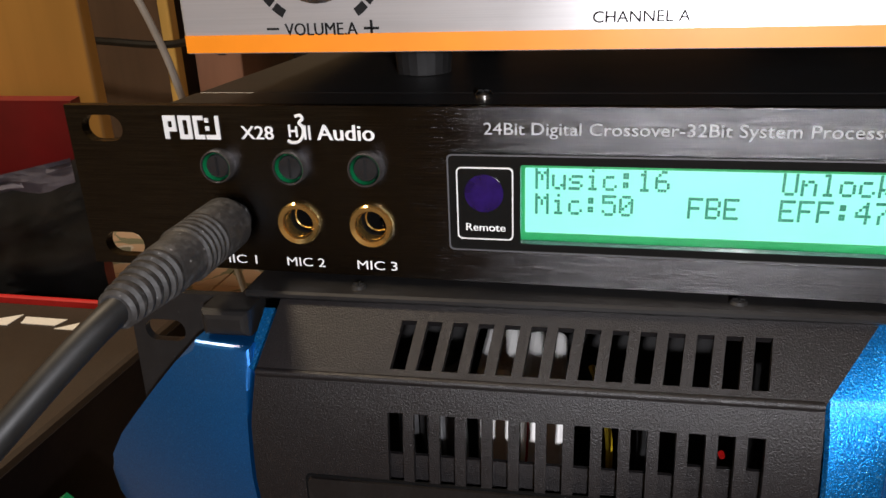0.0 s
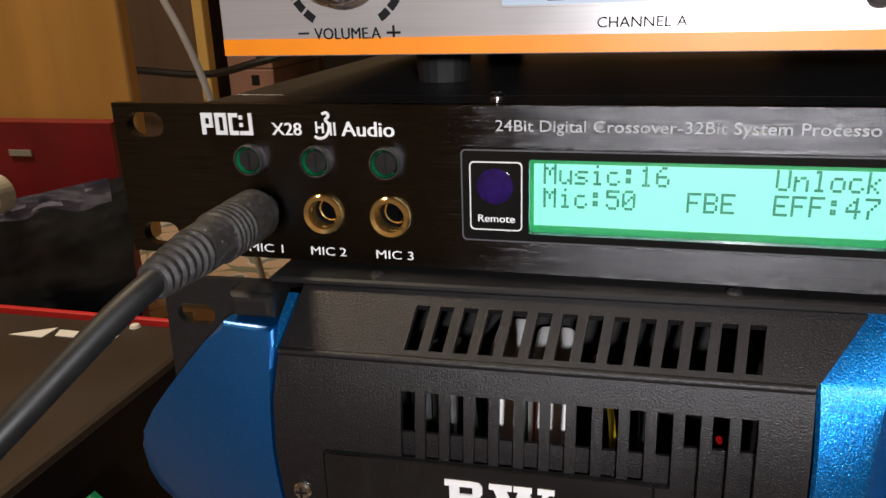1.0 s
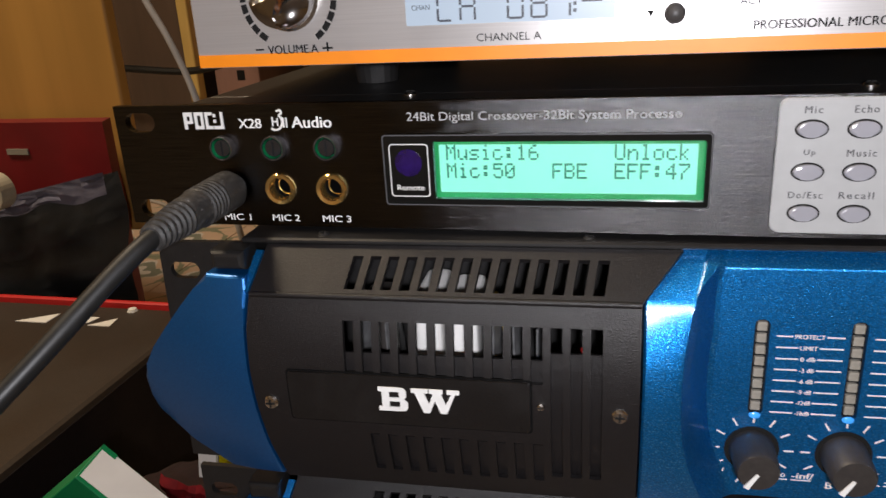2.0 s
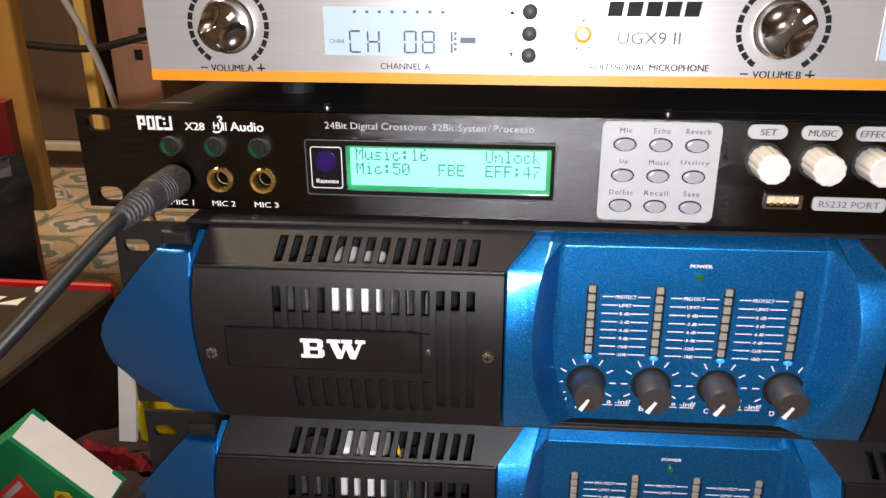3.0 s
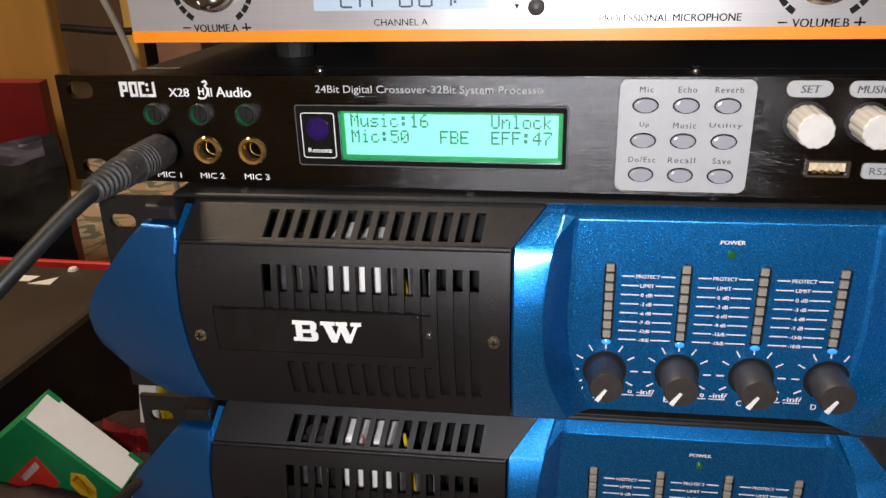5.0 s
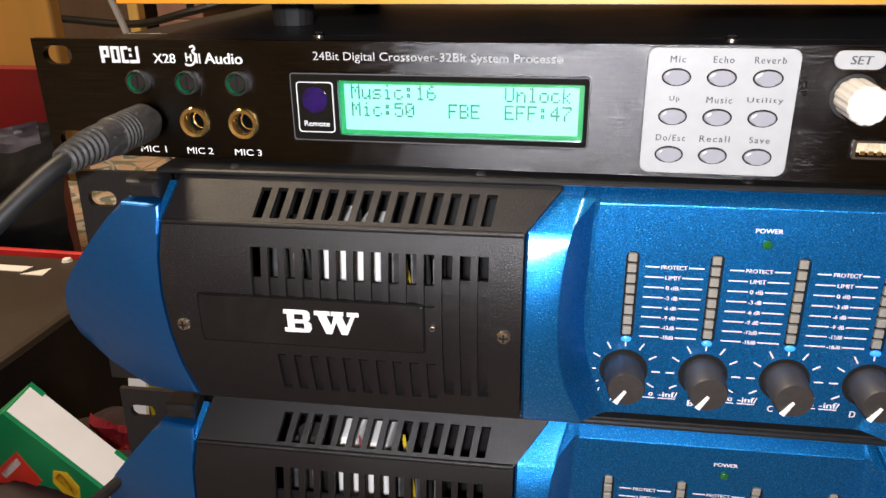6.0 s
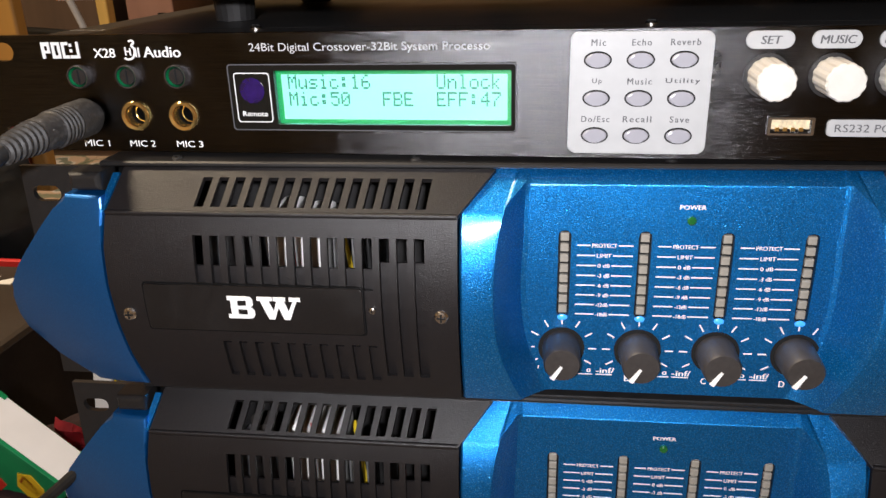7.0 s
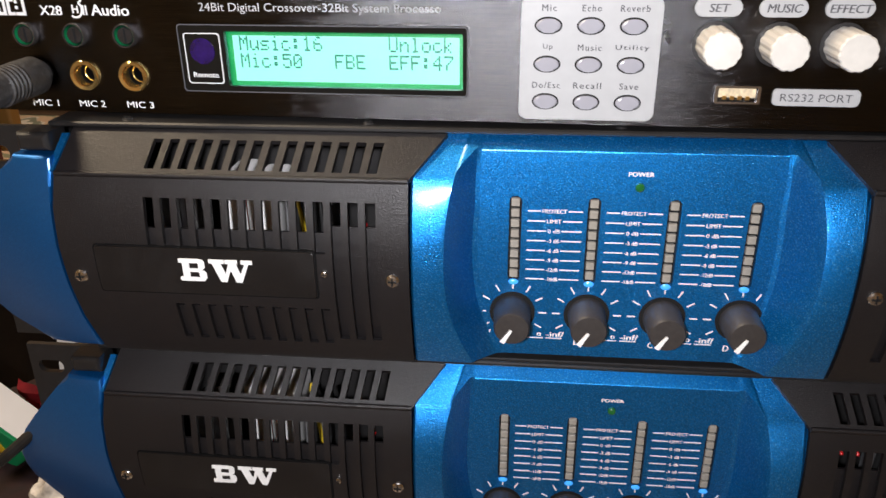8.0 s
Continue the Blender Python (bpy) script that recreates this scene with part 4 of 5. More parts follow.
# microphone plug and its cable
plug = thing("microphone_plug", (JX[0], 0.0, JZ), "dusty black microphone plug with ribbed sleeve and black cable", "plug")
prof = [(0.0030, 0.004), (0.0030, -0.0020), (0.0064, -0.0022), (0.0070, -0.0030), (0.0070, -0.0130), (0.0066, -0.0138)]
y = -0.0140
for k in range(5):
    prof += [(0.0066, y), (0.0069, y - 0.0006), (0.0069, y - 0.0014), (0.0063, y - 0.0019)]
    y -= 0.0022
prof += [(0.0062, y), (0.0061, y - 0.0085), (0.0058, y - 0.0092)]
y -= 0.0095
for k in range(6):
    prof += [(0.0057 - 0.00025 * k, y), (0.0060 - 0.00025 * k, y - 0.0006), (0.0060 - 0.00025 * k, y - 0.0014), (0.0052 - 0.00025 * k, y - 0.0019)]
    y -= 0.0024
prof += [(0.0044, y - 0.001), (0.0036, y - 0.0016), (0.0, y - 0.0016)]


def along_plug(x, yy, z):
    d = max(0.0, -yy - 0.004)
    return (JX[0] + x + 0.02 * d - 4.0 * max(0, d - 0.03) ** 2, yy, JZ + z - 0.01 * d - 5.0 * max(0, d - 0.03) ** 2)


part("sleeve", lathe(0, 0, prof, 28, along_plug), RUBBER, plug, "ribbed rubber sleeve", smooth=True)
end = Vector(along_plug(0, y, 0))
run = [end + Vector((0.0005, 0.006, 0.0003)), end, end + Vector((-0.0055, -0.012, -0.0065))] + [Vector((0.044, -0.051, 0.513)) + s * s * Vector((-0.0393, -0.0658, -0.0483)) for s in (0.75, 1.0, 1.25, 1.5, 1.8, 2.1)]
run += [run[-1] + Vector((-0.05, -0.06, -0.10)), run[-1] + Vector((-0.10, -0.06, -0.22))]
part("cable", tube(spline(run, 10), 0.0031, 14), CABLE_BLACK, plug, "black cable jacket", smooth=True)

# ---------------------------------------------------------------- wireless microphone receiver
RX0, RX1, RY, RZ0, RZ1 = 0.0355, 0.4555, 0.003, 0.5556, 0.5990
rec = thing("wireless_receiver", ((RX0 + RX1) / 2, 0.09, 0.5436), "silver wireless microphone receiver with orange stripe and dusty black lid", "receiver")
face = part("front_panel", box(RX0, RX1, RY, RY + 0.004, RZ0, RZ1, 0.0006, 2), SILVER, rec, "brushed silver front panel")
part("orange_stripe", box(RX0 + 0.0003, RX1 - 0.0003, RY - 0.0003, RY + 0.001, RZ0 + 0.0003, RZ0 + 0.0044), ORANGE, face, "orange painted stripe")
part("case", box(RX0 + 0.001, RX1 - 0.001, RY + 0.004, 0.175, RZ0 + 0.0006, RZ1 - 0.0006, 0.0008, 2), DUSTY_TOP, rec, "black steel case with a dusty lid")
foot = part("foot", lathe(0, 0, [(0.0088, 0.0), (0.0080, 0.0122), (0, 0.0122)], 20, lambda x, yy, z: (0.083 + x, 0.052 + z, RZ0 - yy + 0.0004)), INNER, rec)
for dx, dy in ((0.33, 0), (0, 0.11), (0.33, 0.11)):
    share("foot", foot, rec, (dx, dy, 0))


def volume(x, z, text):
    polys = []
    for k in range(23):
        a0, a1 = radians(-148 + 296 * (k + 0.10) / 23), radians(-148 + 296 * (k + 0.90) / 23)
        pts = [(x + r * math.sin(a), z + r * math.cos(a)) for r, a in ((0.0150, a0), (0.0150, (a0 + a1) / 2), (0.0150, a1), (0.0170, a1), (0.0170, (a0 + a1) / 2), (0.0170, a0))]
        polys.append(pts)
    for pts in polys:
        part("dial_mark", flat([pts], RY, 0.0002), BLACK_INK, face)
    knob = part("knob", lathe(x, z, [(0.0112, RY), (0.0112, RY - 0.0012), (0.0102, RY - 0.0020), (0.0098, RY - 0.0034)], 36), CHROME, rec, "dark chrome volume knob with a finger grip", smooth=True)
    c, s = math.sin(radians(52)), math.cos(radians(52))
    body = bmesh.new()
    rings = []
    for i in range(15):
        r = 0.0097 * i / 14
        ring = []
        for k in range(48):
            a = radians(7.5 * k)
            u, v = r * math.cos(a), r * math.sin(a)
            dip = 0.0
            for side in (-1, 1):
                far = math.hypot((u - side * 0.0015) * 0.75, v - side * 0.0068) / 0.0052
                dip = max(dip, max(0.0, 1 - far * far) ** 0.6)
            h = 0.0096 - 0.0010 * (i / 14) ** 4 - 0.0052 * dip
            ring.append(body.verts.new((x + u * c + v * s, RY - h, z + u * s - v * c)))
        rings.append(ring)
    rings.append([body.verts.new((x + 0.0101 * (math.cos(radians(7.5 * k)) * c + math.sin(radians(7.5 * k)) * s), RY - 0.0022, z + 0.0101 * (math.cos(radians(7.5 * k)) * s - math.sin(radians(7.5 * k)) * c))) for k in range(48)])
    for a, b in zip(rings, rings[1:]):
        for k in range(48):
            body.faces.new((a[k], a[(k + 1) % 48], b[(k + 1) % 48], b[k]))
    bmesh.ops.remove_doubles(body, verts=list(body.verts), dist=0.00001)
    part("knob_body", body, KNOB_CHROME, knob, smooth=True)
    part("pointer", flat([[(x + u * c + v * s, z + u * s - v * c) for u, v in ((0.0050, -0.0009), (0.0082, -0.0009), (0.0082, 0.0009), (0.0050, 0.0009))]], RY - 0.0094, 0.0006), WHITE_INK, knob, "white pointer mark")
    word("lettering", text, x - 0.0090, x + 0.0088, z - 0.0183, z - 0.0155, RY - 0.0003, BLACK_INK, face, 0.03)
    part("minus_sign", flat([rect(x - 0.0135, x - 0.0105, z - 0.0170, z - 0.0165)], RY, 0.0002), BLACK_INK, face)
    part("plus_sign", flat([rect(x + 0.0104, x + 0.0140, z - 0.0172, z - 0.0166), rect(x + 0.0119, x + 0.0125, z - 0.0187, z - 0.0151)], RY, 0.0002), BLACK_INK, face)


volume(0.0708, 0.5780, "VOLUME.A")
volume(0.2860, 0.5780, "VOLUME.B")

SEGS = {"C": "adef", "H": "bcefg", "0": "abcdef", "8": "abcdefg", "1": "bc"}


def seven(ch, x, z, w, h, t):
    """A digit of seven bars."""
    m = z - h / 2
    s = {"a": rect(x + t, x + w - t, z - t, z), "d": rect(x + t, x + w - t, z - h, z - h + t), "g": rect(x + t, x + w - t, m - t / 2, m + t / 2),
         "b": rect(x + w - t, x + w, m + t * 0.6, z - t * 0.5), "c": rect(x + w - t, x + w, z - h + t * 0.5, m - t * 0.6),
         "f": rect(x, x + t, m + t * 0.6, z - t * 0.5), "e": rect(x, x + t, z - h + t * 0.5, m - t * 0.6)}
    return [s[k] for k in SEGS[ch]]


def channel(x0, label_text, buttons=True):
    screen = part("lcd", prism(rrect(x0 + 0.0322, 0.5762, 0.0644, 0.0186, 0.0006), RY - 0.0005, RY + 0.001), LCD_PALE, rec, "pale lit channel display")
    part("lcd_rim", plate(rrect(x0 + 0.0322, 0.5762, 0.0654, 0.0196, 0.0008), [rrect(x0 + 0.0322, 0.5762, 0.0644, 0.0186, 0.0006)], RY - 0.0007, RY + 0.001), SILVER, screen)
    polys = []
    for ch, dx in (("C", 0.0100), ("H", 0.0172), ("0", 0.0320), ("8", 0.0392), ("1", 0.0462)):
        polys += seven(ch, x0 + dx, 0.5765, 0.0052, 0.0088, 0.0007)
    part("display_text", flat(polys, RY - 0.0005, 0.0001), LCD_DARK, screen)
    word("lettering", "CHAN", x0 + 0.0020, x0 + 0.0078, 0.5715, 0.5731, RY - 0.0007, LCD_DARK, screen, 0.01)
    part("print_bar", flat([rect(x0 + 0.0545, x0 + 0.0605, 0.5718, 0.5740)] + [rect(x0 + 0.0520, x0 + 0.0530, 0.5690 + 0.002 * k, 0.5700 + 0.002 * k) for k in range(4)] + [rect(x0 + 0.0120 + 0.0050 * k, x0 + 0.0132 + 0.0050 * k, 0.5830, 0.5840) for k in range(8)], RY - 0.0005, 0.0001), LCD_DARK, screen)
    if label_text:
        word("lettering", label_text, x0 + 0.0223, x0 + 0.0424, 0.5614, 0.5638, RY - 0.0003, BLACK_INK, face)
    if buttons:
        for z in (0.5838, 0.5756, 0.5674):
            part("button", lathe(x0 + 0.0813, z, [(0.0030, RY), (0.0030, RY - 0.0015), (0.0024, RY - 0.0030), (0.0010, RY - 0.0036), (0, RY - 0.0037)], 22), KNOB_BLACK, rec, "small dark push button", smooth=True)
        part("arrow", flat([[(x0 + 0.0735, 0.5684), (x0 + 0.0745, 0.5664), (x0 + 0.0755, 0.5684)], [(x0 + 0.0735, 0.5828), (x0 + 0.0755, 0.5828), (x0 + 0.0745, 0.5848)]], RY, 0.0002), BLACK_INK, face)


channel(0.1105, "CHANNEL A")
channel(0.3215, "")
ir = part("infrared_ring", lathe(0.2123, 0.5755, [(0.0034, RY), (0.0034, RY - 0.0010), (0.0022, RY - 0.0012), (0.0021, RY - 0.0002)], 24), ORANGE, rec, "orange infrared ring", smooth=True)
part("lens", lathe(0.2123, 0.5755, [(0.0022, RY - 0.0003), (0.0012, RY - 0.0009), (0, RY - 0.0010)], 20), CARTON_WHITE, ir)
word("lettering", "IR", 0.2110, 0.2138, 0.5796, 0.5816, RY - 0.0004, BLACK_INK, face, 0.03)
word("lettering", "ACT", 0.2094, 0.2154, 0.5690, 0.5710, RY - 0.0004, BLACK_INK, face, 0.03)
bx = 0.2205
bars5 = [[(bx + 0.0071 * k + dx, z) for dx, z in ((0.0006, 0.5822), (0.0060, 0.5822), (0.0068, 0.5876), (0.0012, 0.5876))] for k in range(5)]
part("maker_mark", flat(bars5, RY, 0.0002), BLACK_INK, face, "plain dark block mark")
word("lettering", "UGX9 II", 0.2256, 0.2490, 0.5720, 0.5765, RY - 0.0003, GREY_INK, face, 0.0)
word("lettering", "PROFESSIONAL MICROPHONE", 0.2136, 0.2606, 0.5620, 0.5645, RY - 0.0003, BLACK_INK, face, 0.022)
# sticker and a scrap of paper on the lid
def scrap(name, pts, z, material, label):
    bm = bmesh.new()
    top = [bm.verts.new((x, yy, z + 0.0006)) for x, yy in pts]
    low = [bm.verts.new((x, yy, z)) for x, yy in pts]
    bm.faces.new(top)
    bm.faces.new(low[::-1])
    for k in range(len(pts)):
        j = (k + 1) % len(pts)
        bm.faces.new((top[k], top[j], low[j], low[k]))
    return solo(name, bm, material, (pts[0][0], pts[0][1], z), label, "paper")


scrap("sticker", [(0.286, 0.008), (0.345, 0.010), (0.352, 0.044), (0.300, 0.046), (0.280, 0.049)], RZ1 - 0.0006, LIME, "lime green paper sticker on the receiver lid")
scrap("paper_scrap", [(0.306, 0.050), (0.330, 0.047), (0.362, 0.052), (0.371, 0.082), (0.350, 0.100), (0.322, 0.097), (0.309, 0.080)], RZ1 - 0.0006, TAN_PAPER, "torn tan paper scrap on the receiver lid")

# ---------------------------------------------------------------- support under the stack
slab("plinth", 0.03, 0.49, 0.01, 0.36, 0.0, 0.2941, CABINET, "low dark plinth under the amplifiers", "plinth")

# ---------------------------------------------------------------- things beside and behind
case = thing("equipment_case", (-0.60, 0.18, 0.0), "brown-black vinyl equipment case with red edge trim", "case")
part("body", box(-0.92, -0.275, -0.085, 0.4505, 0.0, 0.246, 0.006, 2), CASE_BROWN, case)
# thin sheet that makes this side of the case darker than its body
part("side_sheet", box(-0.2749, -0.2738, -0.080, 0.446, 0.004, 0.240), SIDE_BLACK, case, "black maroon side face")
part("trim", box(-0.88, -0.277, 0.4500, 0.4565, 0.236, 0.2515, 0.0015, 1), RED_TRIM, case, "red edge trim")
part("print", flat([[(-0.478, 0.398), (-0.438, 0.398), (-0.438, 0.422)], [(-0.432, 0.418), (-0.384, 0.418), (-0.388, 0.404), (-0.427, 0.404)], [(-0.385, 0.398), (-0.358, 0.398), (-0.361, 0.418)]], 0.0, 0.0008, lambda x, y, z: (x, z, 0.2462 - y)), WHITE_INK, case, "plain white printed mark")
part("stud", lathe(0, 0, [(0.006, 0.0), (0.0045, -0.003), (0, -0.0045)], 14, lambda x, y, z: (-0.358 + x, 0.440 + z, 0.2460 - y)), WHITE_INK, case, "small white stud")


def heap(name, x0, x1, y0, y1, top, material, label, category, seed, n=34, power=0.5):
    """A crumpled pile of cloth or film, closed to the floor."""
    bm = bmesh.new()
    grid = []
    for i in range(n + 1):
        row = []
        for j in range(n + 1):
            u, v = i / n, j / n
            edge = max(0.0, min(1.0, 16 * u * (1 - u) * v * (1 - v))) ** power
            x, y = x0 + (x1 - x0) * u, y0 + (y1 - y0) * v
            k = noise.noise(Vector((x * 14 + seed, y * 14, seed))) * 0.10 + noise.noise(Vector((x * 45, y * 45 + seed, 3.0))) * 0.035
            row.append(bm.verts.new((x, y, max(0.0, top * edge * (1 + k)))))
        grid.append(row)
    for i in range(n):
        for j in range(n):
            bm.faces.new((grid[i][j], grid[i + 1][j], grid[i + 1][j + 1], grid[i][j + 1]))
    return solo(name, bm, material, ((x0 + x1) / 2, (y0 + y1) / 2, 0), label, category, smooth=True)


heap("heaped_cloth", -0.268, 0.03, -0.14, 0.30, 0.236, MAROON, "dark maroon cloth heaped beside the amplifiers", "cloth", 2.0, 34, 0.2)


# tea carton lying aslant on the cloth: white end flap, green sides
CA, CU, CV = Vector((-0.140, 0.112, 0.313)), 1.2 * Vector((0.0440, 0.0080, -0.0515)), Vector((-0.0020, -0.0225, -0.0035))
CV = (CV - CU * (CV.dot(CU) / CU.length_squared)).normalized() * 0.0274
CW = CU.cross(CV).normalized()
CW = CW if CW.z < 0 else -CW
carton = thing("tea_carton", tuple(CA + CU * 0.5 + CW * 0.108), "green and white tea carton lying aslant on dark cloth", "carton")
body = tilted_box(CA, CU, CV, CW * 0.108)
bmesh.ops.bevel(body, geom=list(body.edges), offset=0.0006, segments=1, affect="EDGES")
part("body", body, CARTON_GREEN, carton)
n_up = -CW * 0.0005
part("end_flap", tilted_box(CA + CU * 0.02 + CV * 0.03 + n_up, CU * 0.96, CV * 0.88, -n_up * 1.2), CARTON_WHITE, carton, "white end flap")
for a in (0.0, 0.86):
    part("corner_tab", tilted_box(CA + CU * a + n_up * 1.6, CU * 0.14, CV * 0.12, -n_up * 1.2), CARTON_GREEN, carton)
face_o = CA + CV * 1.0
fv = CV.normalized() * 0.0006


def on_face(pts):
    bm = bmesh.new()
    lo = [bm.verts.new(face_o + CU * a + CW * 1.2 * b) for a, b in pts]
    hi = [bm.verts.new(face_o + CU * a + CW * 1.2 * b + fv) for a, b in pts]
    bm.faces.new(hi)
    for k in range(len(pts)):
        j = (k + 1) % len(pts)
        bm.faces.new((lo[k], lo[j], hi[j], hi[k]))
    return bm


part("red_panel", on_face([(0.30, 0.022), (0.62, 0.030), (0.66, 0.075), (0.34, 0.075)]), CARTON_RED, carton, "red printed panel")
part("print_bar", on_face([(0.34, 0.026), (0.40, 0.028), (0.42, 0.050), (0.36, 0.050)]), CARTON_WHITE, carton)
part("yellow_badge", on_face([(0.60, 0.014), (0.68, 0.008), (0.84, 0.012), (0.92, 0.020), (0.84, 0.027), (0.68, 0.024)]), CARTON_YELLOW, carton, "yellow and red badge")
part("red_badge", on_face([(0.645, 0.0120), (0.865, 0.0150), (0.875, 0.0215), (0.655, 0.0190)]), CARTON_RED, carton)

# snack packet standing behind the lower rack ear, and scraps about it
packet = thing("snack_packet", (-0.0945, 0.186, 0.236), "white and yellow crumpled snack packet on dark cloth", "packet")
part("white_band", tilted_box((-0.1290, 0.186, 0.236), (0.0144, 0, 0), (0, 0.0035, 0), (0.0144, 0, 0.098)), CARTON_WHITE, packet, "white band")


def film_sheet(x0, x1, y, z0, z1, fall, seed):
    """A crumpled upright sheet whose top falls away to one side."""
    bm = bmesh.new()
    cols = []
    for i in range(15):
        u = i / 14
        cols.append([bm.verts.new((x0 + (x1 - x0) * u + 0.002 * noise.noise(Vector((seed, j * 0.8, i))), y + 0.010 * noise.noise(Vector((u * 5, j * 0.4, seed))), z0 + (z1 - z0) * (1 - fall * u + 0.10 * noise.noise(Vector((u * 7, seed, 2.0)))) * j / 10)) for j in range(11)])
    for i in range(14):
        for j in range(10):
            bm.faces.new((cols[i][j], cols[i + 1][j], cols[i + 1][j + 1], cols[i][j + 1]))
    bmesh.ops.solidify(bm, geom=list(bm.faces), thickness=0.0007)
    return bm


part("yellow_band", film_sheet(-0.112, -0.014, 0.190, 0.236, 0.292, 0.15, 1.0), WRAP_YELLOW, packet, "yellow plastic band", smooth=True)
part("clear_band", film_sheet(-0.110, -0.054, 0.197, 0.236, 0.328, 0.45, 7.0), WRAP_CLEAR, packet, "clear crumpled film", smooth=True)


def crumpled(name, at, size, material, label, category, seed):
    """A ball of crumpled stuff."""
    bm = bmesh.new()
    bmesh.ops.create_icosphere(bm, subdivisions=4, radius=1.0)
    for v in bm.verts:
        d = v.co.normalized()
        k = 1 + 0.30 * noise.noise(d * 1.8 + Vector((seed, 0, 0))) + 0.12 * abs(noise.noise(d * 4.1 + Vector((0, seed, 0))))
        v.co = Vector((d.x * k * size[0], d.y * k * size[1], max(-0.6, d.z * k) * size[2])) + Vector(at)
    return solo(name, bm, material, at, label, category, smooth=True)


solo("red_cloth", film_sheet(-0.136, -0.076, 0.154, 0.206, 0.262, 0.35, 3.0), RED_CLOTH, (-0.106, 0.154, 0.206), "crumpled bright red cloth on the dark pile", "cloth", smooth=True)
crumpled("clear_wrapper", (-0.044, 0.061, 0.246), (0.018, 0.018, 0.022), WRAP_CLEAR, "crumpled clear plastic wrapper on the pile", "wrapper", 8.0)
crumpled("clear_wrapper", (-0.053, 0.020, 0.242), (0.022, 0.018, 0.016), WRAP_CLEAR, "crumpled clear plastic wrapper on the pile", "wrapper", 12.0)
scrap("paper_sheet", [(-0.150, 0.016), (-0.112, 0.004), (-0.100, 0.050), (-0.143, 0.062)], 0.245, CARTON_WHITE, "white paper sheet on the dark pile")
solo("loose_cable", tube(spline([(-0.10, -0.06, 0.29), (-0.04, -0.035, 0.318), (-0.006, -0.022, 0.343), (0.012, -0.016, 0.358), (0.028, -0.006, 0.372), (0.040, 0.02, 0.36), (0.042, 0.08, 0.33), (0.02, 0.20, 0.20), (0.0, 0.3, 0.004)], 10), 0.0026, 10), CABLE_BLACK, (0.0, 0.3, 0.0), "black loose cable curving past the lower amplifier", "cable", smooth=True)

# bag, carton and tape roll behind the case
bag = thing("plastic_bag", (-0.62, 0.53, 0.0), "dark bulging plastic bag with a grey-blue film top", "bag")
bm = bmesh.new()
n = 26
grid = []
for i in range(n + 1):
    row = []
    for j in range(n + 1):
        u, v = i / n, j / n
        x = -0.98 + 0.566 * u
        topz = 0.275 + 0.108 * u ** 1.2 + 0.008 * noise.noise(Vector((u * 9, 1, 4)))
        z = topz * v
        y = 0.535 + 0.016 * noise.noise(Vector((u * 5, v * 4, 2.0))) + 0.008 * noise.noise(Vector((u * 13, v * 11, 5.0))) - 0.03 * math.sin(math.pi * v) * math.sin(math.pi * u)
        row.append(bm.verts.new((x - 0.018 * (1 - v), y, z)))
    grid.append(row)
for i in range(n):
    for j in range(n):
        bm.faces.new((grid[i][j], grid[i + 1][j], grid[i + 1][j + 1], grid[i][j + 1]))
bmesh.ops.solidify(bm, geom=list(bm.faces), thickness=-0.02)
part("body", bm, BAG_DARK, bag, smooth=True)
bm = bmesh.new()
rows = []
for i in range(n + 1):
    u = i / n
    x = -0.84 + 0.427 * u
    zt = 0.275 + 0.108 * ((x + 0.98) / 0.566) ** 1.2
    rows.append([bm.verts.new((x, 0.507 + 0.007 * noise.noise(Vector((u * 12, j, 3.0))), zt + 0.005 - 0.044 * j / 6 * (0.6 + 0.4 * noise.noise(Vector((u * 7, 2, 1)))))) for j in range(7)])
for a, b in zip(rows, rows[1:]):
    for j in range(6):
        bm.faces.new((a[j], b[j], b[j + 1], a[j + 1]))
bmesh.ops.solidify(bm, geom=list(bm.faces), thickness=0.003)
part("film_top", bm, BAG_GREY, bag, "creased grey-blue film", smooth=True)

red = thing("red_carton", (-0.66, 0.61, 0.0), "tall dark red carton standing behind the bag", "carton")
part("body", tilted_box((-0.90, 0.60, 0.0), (0.424, 0.0, 0.0), (-0.01, 0.030, 0), (0.004, 0.0, 0.430)), RED_BOX, red)
part("print_bar", tilted_box((-0.625, 0.5975, 0.388), (0.033, 0.0, 0.0), (0, 0.0022, 0), (0, 0, 0.0075)), LED_GREY, red, "pale printed bar")
roll = lathe(-0.540, 0.372, [(0.022, 0.486), (0.022, 0.464), (0.009, 0.464), (0.009, 0.486), (0.022, 0.486)], 30)
solo("tape_roll", roll, TAPE, (-0.540, 0.475, 0.350), "cream roll of tape leaning on the bag", "tape")

# varnished wardrobe at the side
panel = box(-1.60, -0.474, 0.650, 0.672, 0.268, 1.0, 0.005, 3)
for x in (-1.55, -1.05):
    box(x, x + 0.05, 0.652, 0.670, 0.0, 0.269, bm=panel)
solo("wall_panel", panel, OCHRE, (-1.03, 0.661, 0.0), "ochre varnished wooden partition panel on posts", "panel", kind="structure")

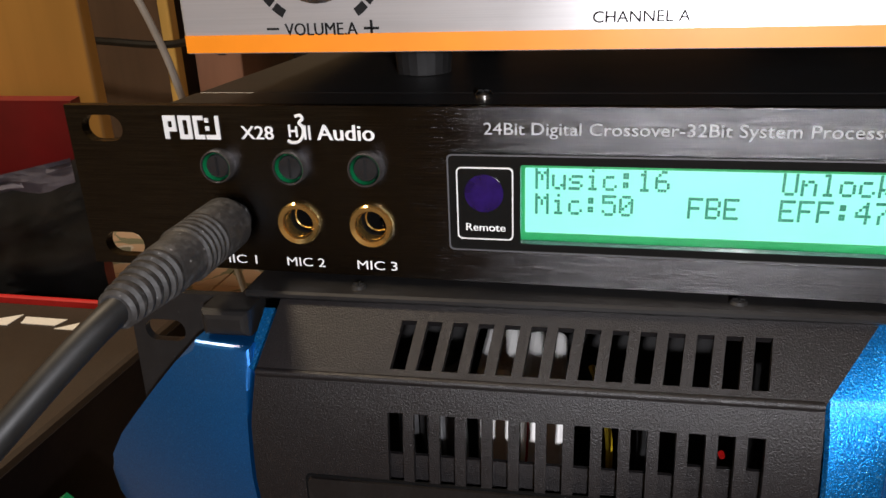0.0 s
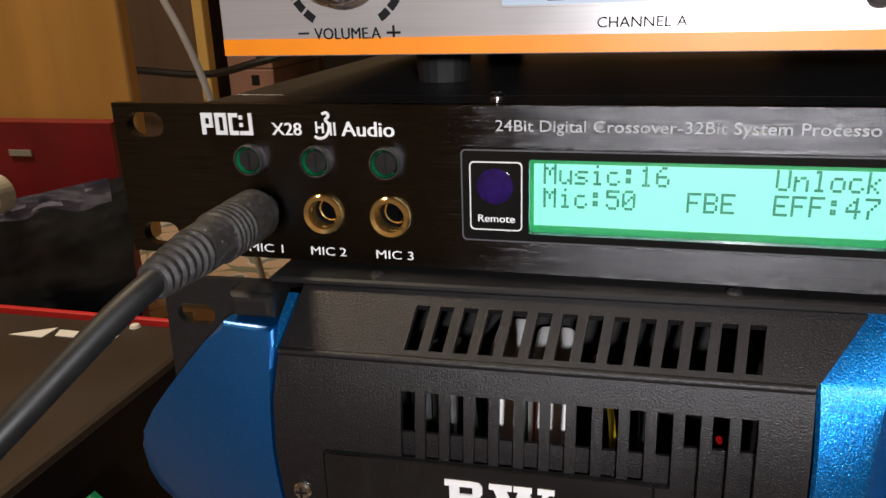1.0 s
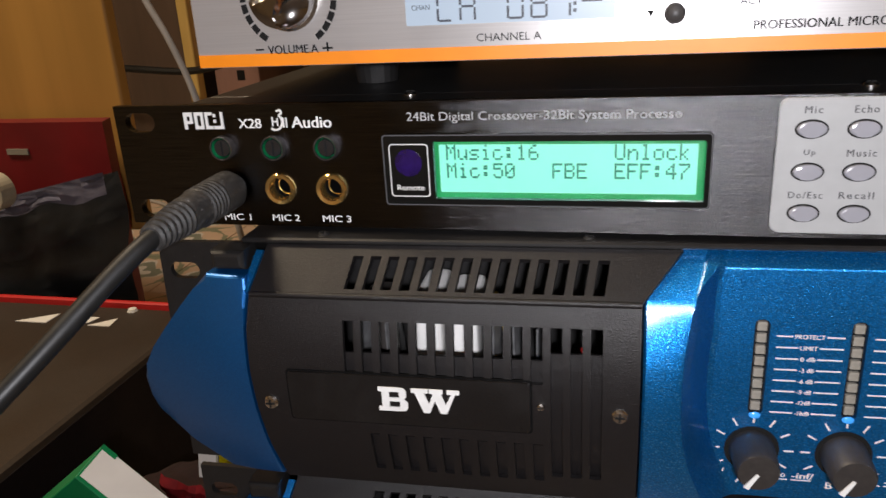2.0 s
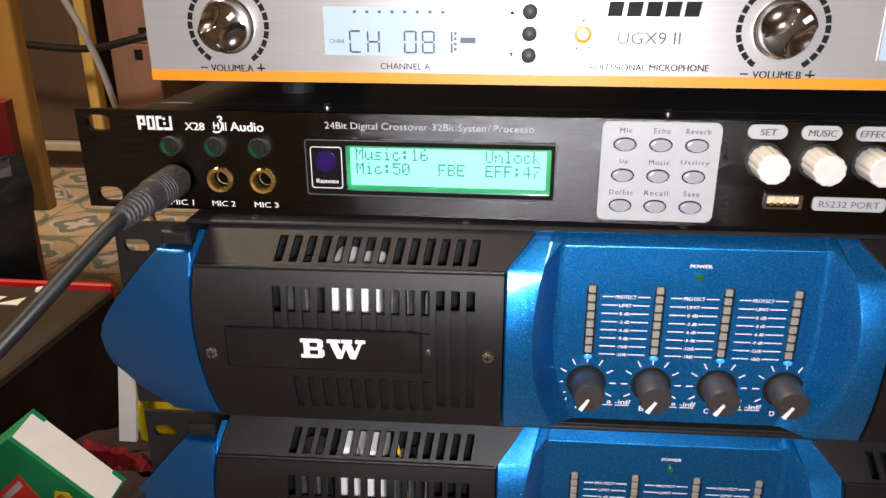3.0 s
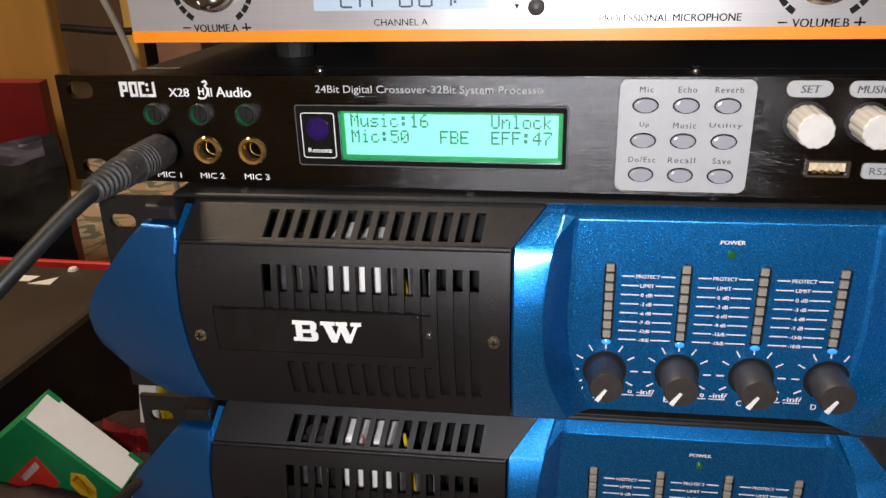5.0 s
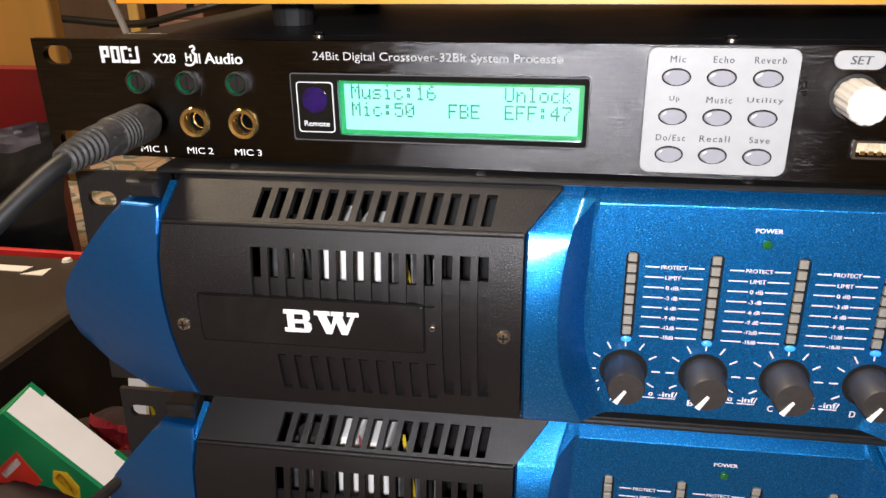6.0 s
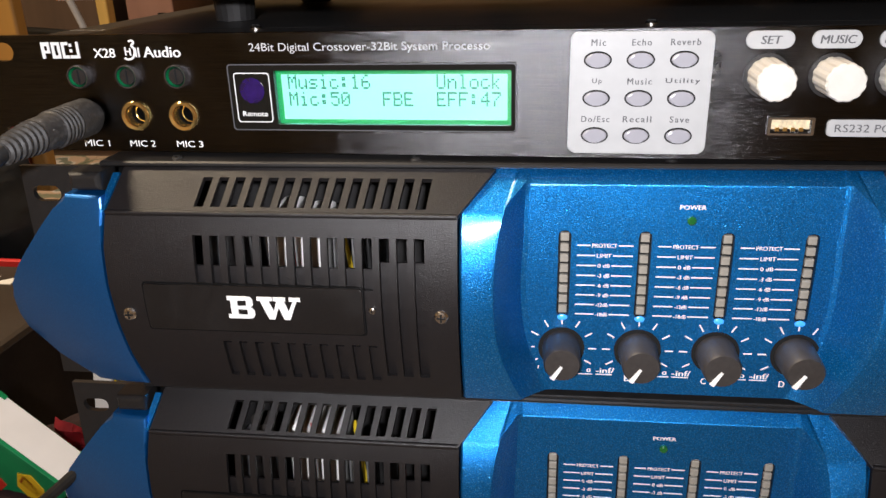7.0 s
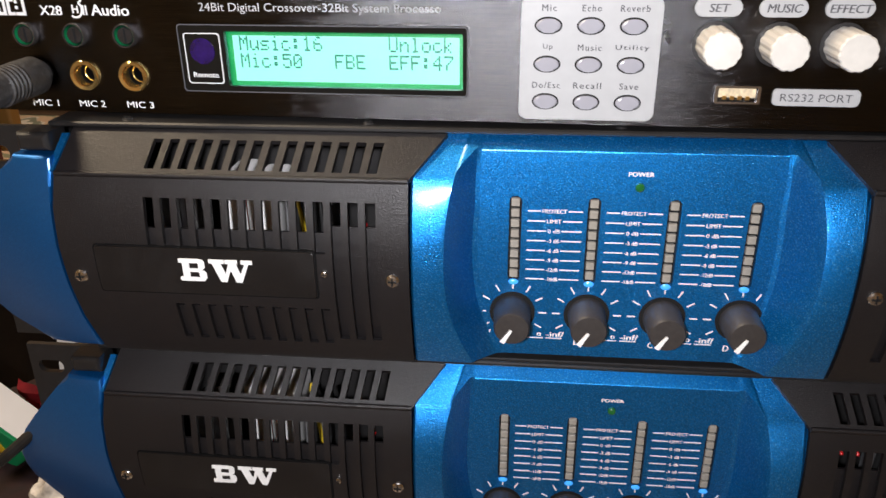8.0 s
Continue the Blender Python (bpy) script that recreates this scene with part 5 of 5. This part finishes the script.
# back row: cabinets, boxes and a pine post
cab = thing("back_cabinet", (-1.35, 2.0, 0.0), "dark brown laminate cabinet on a pale plinth board", "cabinet")
part("front", box(-1.63, -1.061, 1.80, 2.20, 0.09, 1.7, 0.004, 1), CABINET, cab)
part("toe_kick", box(-1.70, -0.745, 1.82, 2.20, 0.0, 0.0615, 0.001, 1), CABINET, cab)
part("plinth_board", box(-1.70, -0.745, 1.775, 2.20, 0.062, 0.0885, 0.004, 1), PLINTH_PALE, cab, "pale wooden plinth board")
solo("pine_post", box(-1.048, -1.0166, 1.735, 1.774, 0.0, 1.6, 0.005, 2), PALE_WOOD, (-1.032, 1.755, 0), "yellow pine post between the cabinets", "post")


def speaker_box(x0, x1, z0, z1, y, material, label, ports=True):
    t = thing("loudspeaker_box", ((x0 + x1) / 2, y + 0.15, z0), label, "loudspeaker", "boxes along the back wall")
    part("body", box(x0, x1, y, y + 0.32, z0, z1, 0.005, 2), material, t)
    if ports:
        for x, z in ((x0 + 0.6 * (x1 - x0), z1 - 0.03), (x0 + 0.75 * (x1 - x0), z0 + 0.03)):
            part("port", box(x - 0.012, x + 0.012, y - 0.002, y + 0.002, z - 0.014, z + 0.014, 0.001, 1), BLACK_INK, t, "small dark port")
    return t


speaker_box(-0.998, -0.859, 0.0886, 0.3716, 1.80, MAROON_BOARD, "maroon-brown box standing on the plinth board")
speaker_box(-0.998, -0.859, 0.3720, 1.0, 1.80, MAROON_BOARD, "maroon-brown box stacked on another")
speaker_box(-0.740, -0.378, 0.0, 0.95, 1.876, BLACK_GRAIN, "black loudspeaker cabinet by the back wall", False)
speaker_box(-0.321, 0.016, 0.0, 0.85, 1.80, CARDBOARD, "brown cardboard box by the back wall", False)
speaker_box(0.122, 0.437, 0.0, 0.85, 1.80, CARDBOARD, "brown cardboard box by the back wall")
speaker_box(0.456, 1.278, 0.0, 1.1, 1.85, BLACK_GRAIN, "large black loudspeaker by the back wall", False)
solo("stand_pole", tube([(0.677, 1.724, 0.0), (0.677, 1.724, 1.0)], 0.015, 14), CHROME, (0.677, 1.724, 0), "nickel stand pole before a black loudspeaker", "pole", smooth=True)
solo("black_cable", tube(spline([(-1.566, 1.724, 0.39), (-1.2125, 1.661, 0.386), (-0.985, 1.661, 0.373), (-0.821, 1.661, 0.405), (-0.682, 1.699, 0.434), (-0.429, 1.79, 0.466)], 12), 0.010, 8), CABLE_BLACK, (-0.985, 1.70, 0.37), "black cable slung along the boxes", "cable", smooth=True)
solo("white_cable", tube(spline([(-0.37, 0.46, 0.90), (-0.305, 0.455, 0.65), (-0.283, 0.45, 0.583), (-0.263, 0.45, 0.540), (-0.248, 0.45, 0.500), (-0.240, 0.45, 0.468), (-0.230, 0.45, 0.42), (-0.20, 0.45, 0.25), (-0.16, 0.46, 0.004)], 12), 0.0034, 10), WHITE_CABLE, (-0.16, 0.46, 0.0), "greyed white cable hanging down behind the stack", "cable", smooth=True)
solo("floor_cable", tube(spline([(-1.465, 1.724, 0.005), (-1.314, 1.712, 0.005), (-1.187, 1.661, 0.005), (-1.086, 1.598, 0.005), (-1.01, 1.497, 0.005)], 8), 0.005, 8), WHITE_CABLE, (-1.187, 1.661, 0.0), "thin white cable lying on the floor tiles", "cable")

# cement tiles of the floor
tile = None
for i in range(-11, 3):
    for j in range(-1, 9):
        c = Vector((0.2 * i + 0.52, 0.2 * j + 0.13, -0.004))
        if tile is None:
            bm = box(-0.0985, 0.0985, -0.0985, 0.0985, 0.0, 0.004, 0.0008, 1)
            mesh = bpy.data.meshes.new("tile")
            bm.to_mesh(mesh)
            bm.free()
            mesh.materials.append(TILE)
            tile = mesh
        ob = new("tile", tile)
        ob.parent = FLOOR
        ob.location = c - ROOT[FLOOR]
